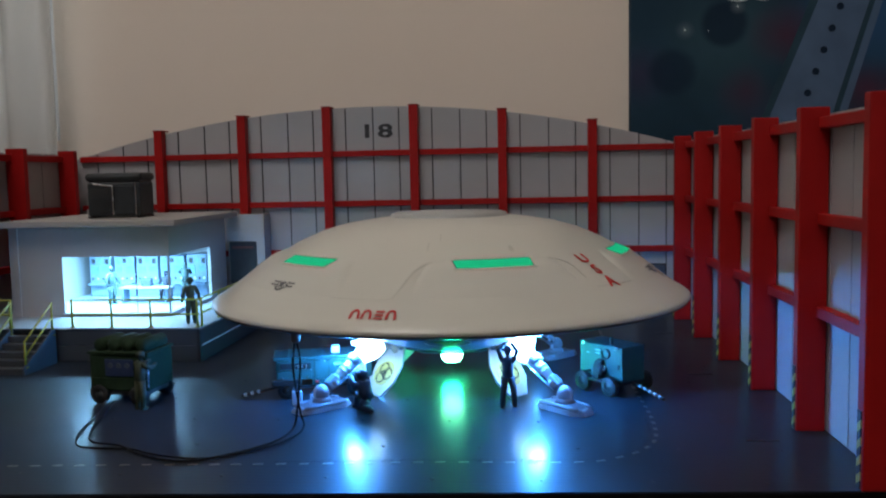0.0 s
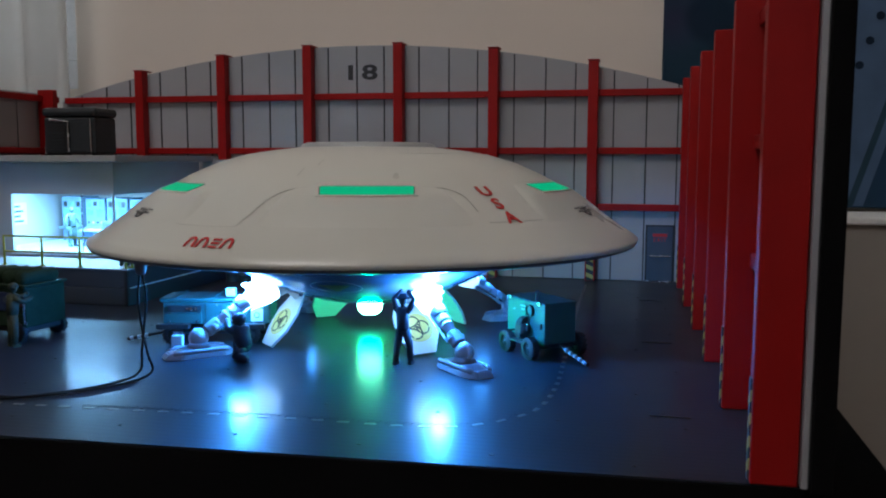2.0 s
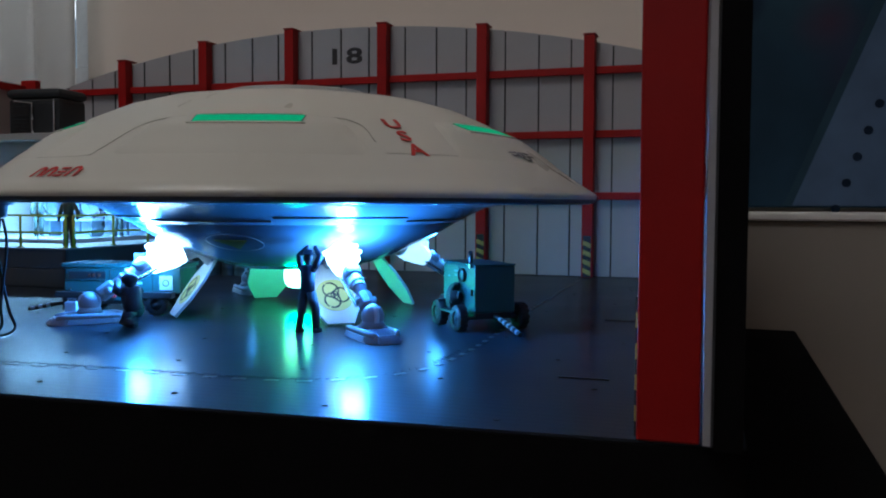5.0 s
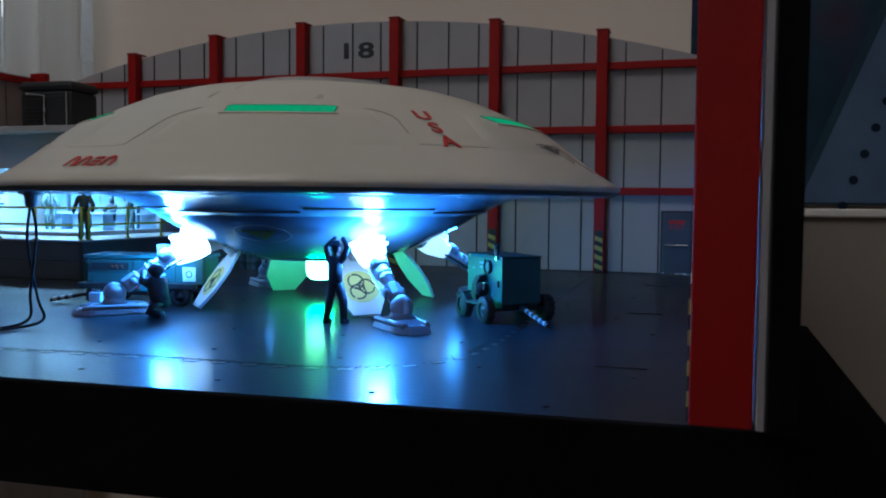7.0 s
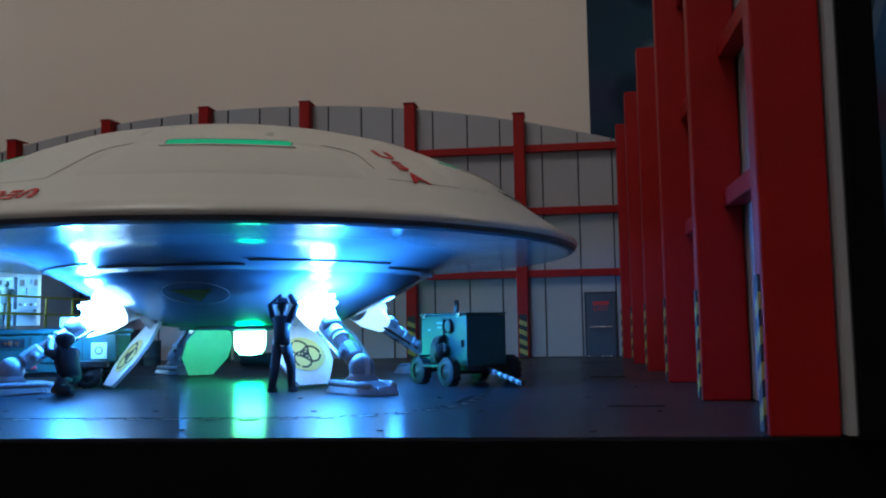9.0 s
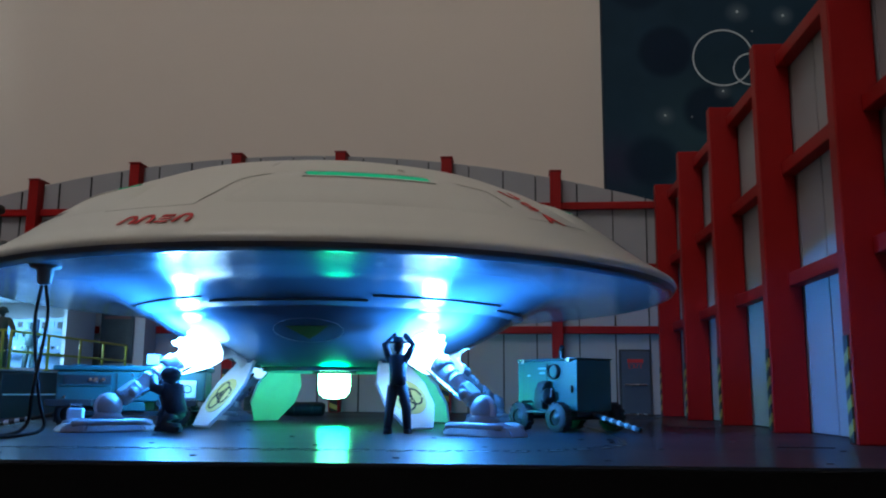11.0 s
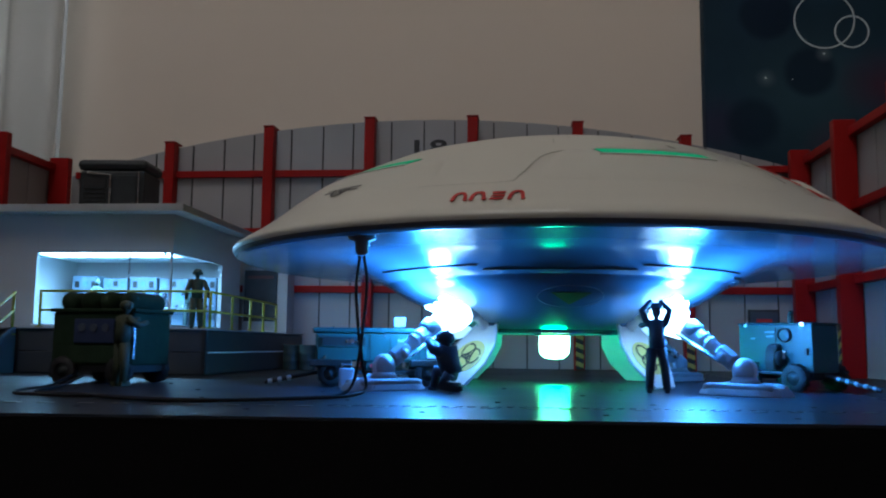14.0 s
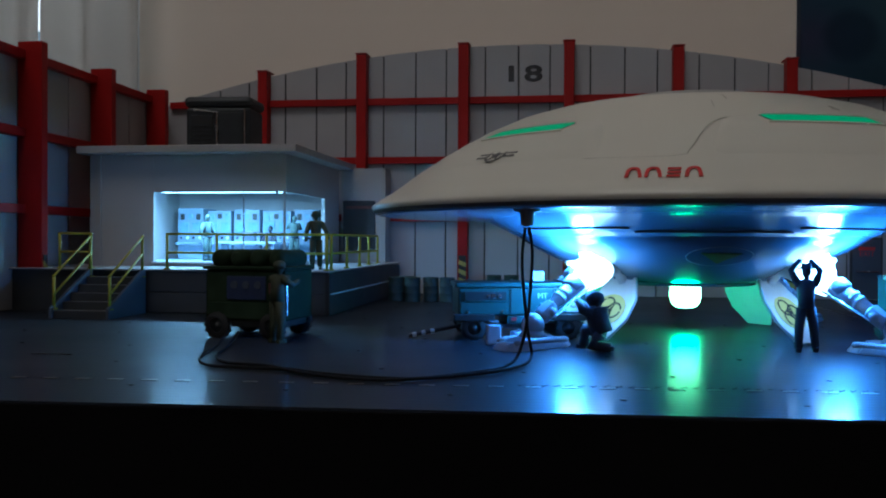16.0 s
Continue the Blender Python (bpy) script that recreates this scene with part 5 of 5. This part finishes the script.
def ground_generator():
    g = thing("ground_generator", "long green ground power unit with black wheel boxes", "generator", pose(-0.2045, 0.4915, 0, 0, 0, 14))
    L, D = 0.063, 0.025
    part("body", bm_box(0.0, L, 0.0, D, 0.0112, 0.0245, 0.0008), M_GREENM, g)
    part("belly_panel", bm_box(0.0235, 0.0375, 0.0006, D - 0.0006, 0.0072, 0.0111, 0.0004), M_GREENM, g)
    part("canopy", bm_box(-0.0015, L + 0.001, -0.0012, D + 0.001, 0.0246, 0.0268, 0.0007), M_GREENM, g)
    for x in (0.008, 0.03, 0.052):
        part("canopy_rib", bm_box(x - 0.0005, x + 0.0005, -0.0008, D + 0.0006, 0.0269, 0.0274, 0.0001), M_GREENM, g)
    part("chassis", bm_box(0.002, L - 0.002, 0.002, D - 0.002, 0.0052, 0.0071), M_BLACKS, g)
    part("lower_door", bm_box(0.0008, 0.0232, -0.0014, -0.0002, 0.0118, 0.0178, 0.0003), M_GREENM, g, "raised green door")
    recess = part("meter_recess", bm_box(0.003, 0.0228, -0.0008, -0.0001, 0.0186, 0.0226), M_BLACKS, g, "dark meter recess")
    part("recess_shelf", bm_box(0.0025, 0.0232, -0.002, -0.0009, 0.018, 0.0185, 0.0001), M_GREENM, recess)
    for x, r in ((0.0145, 0.0008), (0.0168, 0.0011), (0.0198, 0.0009)):
        part("meter", bm_lathe([(r, 0), (r, 0.0004), (0, 0.0005)], 12), M_CHROME, g).matrix_basis = pose(x, -0.0009, 0.0206, 90)
    for x in (0.025, 0.0345, 0.048):
        part("panel_seam", bm_box(x, x + 0.0004, -0.0004, -0.0001, 0.0118, 0.0238), M_BLACKS, g)
    for x in (0.004, 0.0205):
        part("latch", bm_box(x, x + 0.0008, -0.0021, -0.0015, 0.0128, 0.0138), M_CHROME, g)
    for x in (0.032, 0.046):
        part("rivet", bm_lathe([(0.0005, 0), (0.0004, 0.0003), (0, 0.0004)], 8), M_CHROME, g).matrix_basis = pose(x, -0.0001, 0.0228, 90)
    part("stencil", text_bm("MT", 0.0036, 0.0001), M_PAPER, g, "white stencil letters").matrix_basis = pose(0.0405, -0.0003, 0.0205, 90)
    part("stencil_bar", bm_box(0.0398, 0.0425, -0.0004, -0.0001, 0.016, 0.0172), M_PAPER, g)
    part("red_plate", bm_box(0.0255, 0.028, -0.0003, 0.0005, 0.0088, 0.0103), M_REDTXT, g, "small red plate")
    part("side_plate", bm_box(0.052, 0.059, -0.0006, -0.0001, 0.013, 0.0205, 0.0002), M_PAPER, g, "pale plate with a dark ring")
    part("plate_ring", ring_bm(0.0016, 0.0005, 0.0002, 20, m=pose(0.0555, -0.0007, 0.0168, 90)), M_BLACKS, g)
    part("roof_box", bm_box(0.0365, 0.042, 0.0035, 0.0085, 0.0275, 0.0322, 0.0004), M_PAPER, g, "pale blue box")
    for x0, x1 in ((-0.0025, 0.0165), (0.0435, 0.0605)):
        part("wheel_box", bm_box(x0, x1, -0.0058, -0.0004, 0.0092, 0.0122, 0.0004), M_BLACKS, g, "black box over the wheel")
    for x in (0.007, 0.052):
        part("axle", bm_tube([(x, -0.003, 0.0058), (x, D + 0.003, 0.0058)], 0.0008, 8), M_BLACKS, g)
        for y in (-0.0032, D + 0.0028):
            wheel(g, x, y, 0.0058, 0.004, 0)
    bar = part("tow_bar", bm_tube([(0.004, 0.006, 0.0066), (-0.0229, 0.0052, 0.0015)], 0.0009, 8), M_BLACKS, g, "banded tow bar")
    for k in range(3):
        f = 0.55 + 0.16 * k
        part("band", bm_tube([(0.004 - 0.0269 * f, 0.006 - 0.0008 * f, 0.0066 - 0.0051 * f), (0.004 - 0.0269 * (f + 0.07), 0.006 - 0.0008 * (f + 0.07), 0.0066 - 0.0051 * (f + 0.07))], 0.0011, 8), M_PAPER, bar)


ground_generator()


def field_trailer():
    t = thing("field_trailer", "olive drab field trailer with rounded tanks on its roof", "trailer", pose(-0.302, 0.491, 0, 0, 0, -6))
    w, d = 0.041, 0.032
    part("body", bm_box(-w / 2, w / 2, -d / 2, d / 2, 0.0085, 0.0325, 0.001), M_OLIVE, t)
    part("chassis", bm_box(-w / 2 + 0.002, w / 2 - 0.002, -d / 2 + 0.002, d / 2 - 0.002, 0.0055, 0.0084), M_BLACKS, t)
    part("roof_tray", bm_box(-w / 2 - 0.001, w / 2 + 0.001, -d / 2 - 0.001, d / 2 + 0.001, 0.0326, 0.0342, 0.0004), M_OLIVE, t)
    for k in range(4):
        x = -w / 2 + 0.0055 + 0.01 * k
        part("roof_tank", bm_tube([(x, -d / 2 + 0.002, 0.0375), (x, -d / 2 + 0.004, 0.0375), (x, d / 2 - 0.004, 0.0375), (x, d / 2 - 0.002, 0.0375)], 0.0045, 16, radii=[0.003, 0.0045, 0.0045, 0.003]), M_OLIVE, t, smooth=True)
    part("control_panel", bm_box(-0.009, 0.011, -d / 2 - 0.0009, -d / 2 - 0.0001, 0.0185, 0.0295, 0.0003), M_BLUEBAR, t, "dark blue control panel")
    for x in (-0.005, 0.001, 0.007):
        g = part("gauge", bm_lathe([(0.0018, 0), (0.0018, 0.0006), (0, 0.0006)], 16), M_SLATE, t)
        g.matrix_basis = pose(x, -d / 2 - 0.001, 0.0255, 90)
    part("red_plate", bm_box(0.0125, 0.0195, -d / 2 - 0.0007, -d / 2 - 0.0001, 0.0215, 0.0265), M_FADED, t, "faded red plate")
    part("skirt", bm_box(-w / 2 + 0.001, w / 2 - 0.001, -d / 2 - 0.0008, -d / 2 - 0.0001, 0.0095, 0.0172, 0.0003), M_OLIVE, t)
    for x in (-w / 2 + 0.0065, w / 2 - 0.0065):
        for y in (-d / 2 + 0.0005, d / 2 - 0.0005):
            wheel(t, x, y, 0.0062, 0.0042, 0)
    part("side_bar", bm_tube([(w / 2 + 0.0004, -d / 2, 0.012), (w / 2 + 0.002, -d / 2 - 0.003, 0.012), (w / 2 + 0.002, -d / 2 - 0.003, 0.029)], 0.0008, 8), M_CHROME, t)


field_trailer()


def oil_drum(m):
    d = thing("oil_drum", "dark green oil drum standing by the back wall", "drum", m, "drums by the back wall")
    r, h = 0.0062, 0.0185
    part("shell", bm_lathe([(0, 0.0002), (r * 0.96, 0.0), (r, 0.0006), (r * 0.965, 0.0012), (r * 0.965, h * 0.33), (r, h * 0.35), (r * 0.965, h * 0.37), (r * 0.965, h * 0.63), (r, h * 0.65), (r * 0.965, h * 0.67), (r * 0.965, h - 0.001), (r, h - 0.0004), (r * 0.93, h), (r * 0.92, h - 0.0006), (0, h - 0.0006)], 26), M_GUNGREEN, d, smooth=True)
    part("bung", bm_lathe([(0.0009, 0), (0.0009, 0.0006), (0, 0.0006)], 10), M_BLACKS, d).matrix_basis = pose(r * 0.5, 0, h - 0.0006)
    return d


M_GUNGREEN = material("dark_green_drum_paint", (0.025, 0.05, 0.045), 0.45, 0.0, 0.3, 200, 0.2)
first_drum = oil_drum(pose(-0.283, 0.735, 0))
for x, y in ((-0.2695, 0.731), (-0.256, 0.7355), (-0.243, 0.733), (-0.276, 0.7475), (-0.212, 0.79), (-0.198, 0.792)):
    copy_thing(first_drum, pose(x, y, 0, 0, 0, random.uniform(0, 360)))


def small_things():
    can = thing("canister", "pale blue upright canister beside the landing leg", "canister", pose(-0.1865, 0.4765, 0, 0, 0, 15))
    part("can_body", bm_box(-0.0032, 0.0032, -0.002, 0.002, 0.0, 0.0088, 0.0006), M_PAPER, can)
    part("handle", bm_tube([(-0.002, 0, 0.0087), (-0.002, 0, 0.0102), (0.002, 0, 0.0102), (0.002, 0, 0.0087)], 0.0005, 8), M_CHROME, can)
    tin = thing("small_tin", "small pale blue tin on the hangar floor by the canister", "tin", pose(-0.1765, 0.4815, 0, 0, 0, 30))
    part("tin_body", bm_lathe([(0.0, 0.0), (0.0028, 0.0), (0.0028, 0.0052), (0.0024, 0.0056), (0.0, 0.0056)], 18), M_PAPER, tin, smooth=True)
    part("lid", bm_lathe([(0.0022, 0.0), (0.0022, 0.0009), (0.0, 0.001)], 16), M_CHROME, tin).matrix_basis = pose(0, 0, 0.0056)
    low = thing("rubber_mat_roll", "low black rolled tarpaulin by the back wall", "roll", pose(-0.149, 0.705, 0, 0, 0, 4))
    part("roll", bm_tube([(-0.014, 0, 0.0045), (-0.012, 0, 0.0047), (0.012, 0, 0.0047), (0.014, 0, 0.0045)], 0.0045, 14, radii=[0.0035, 0.0046, 0.0046, 0.0035]), M_RUBBER, low, smooth=True)
    for x in (-0.006, 0.006):
        part("strap", bm_tube([(x - 0.0008, 0, 0.0047), (x + 0.0008, 0, 0.0047)], 0.0049, 14), M_BLACKS, low)
    # the power lead from the saucer's rim to the trailer
    lead = thing("power_lead", "twin black power cables from the saucer to the trailer", "cable")
    plug = part("plug", bm_lathe([(0.0, 0.0), (0.0055, 0.0), (0.005, -0.0014), (0.0028, -0.002), (0.0024, -0.0065), (0.0016, -0.0072), (0.0, -0.0072)], 20), M_PLUG, lead, "grey cable plug", True)
    plug.matrix_basis = pose(-0.169, 0.4154, 0.0595)
    a = smooth_line([(-0.1697, 0.4154, 0.052), (-0.1708, 0.4148, 0.04), (-0.17, 0.416, 0.026), (-0.1685, 0.418, 0.012), (-0.1672, 0.4195, 0.0035), (-0.1695, 0.409, 0.0011), (-0.179, 0.39, 0.001), (-0.199, 0.3725, 0.001), (-0.2148, 0.3695, 0.001), (-0.237, 0.3755, 0.001), (-0.2523, 0.383, 0.001), (-0.27, 0.384, 0.001), (-0.2846, 0.388, 0.001), (-0.296, 0.409, 0.001), (-0.303, 0.44, 0.001), (-0.309, 0.468, 0.004)], 10)
    b = smooth_line([(-0.1683, 0.4154, 0.052), (-0.167, 0.416, 0.042), (-0.1677, 0.4148, 0.028), (-0.169, 0.414, 0.015), (-0.172, 0.4165, 0.004), (-0.1755, 0.407, 0.001), (-0.185, 0.388, 0.001), (-0.207, 0.368, 0.001), (-0.225, 0.367, 0.001), (-0.245, 0.376, 0.001), (-0.2615, 0.389, 0.001), (-0.28, 0.395, 0.001), (-0.291, 0.413, 0.001), (-0.298, 0.44, 0.001), (-0.304, 0.468, 0.004)], 10)
    part("cable", bm_tube(a, 0.0006, 8), M_CABLE, lead, smooth=True)
    part("cable", bm_tube(b, 0.0006, 8), M_CABLE, lead, smooth=True)


small_things()
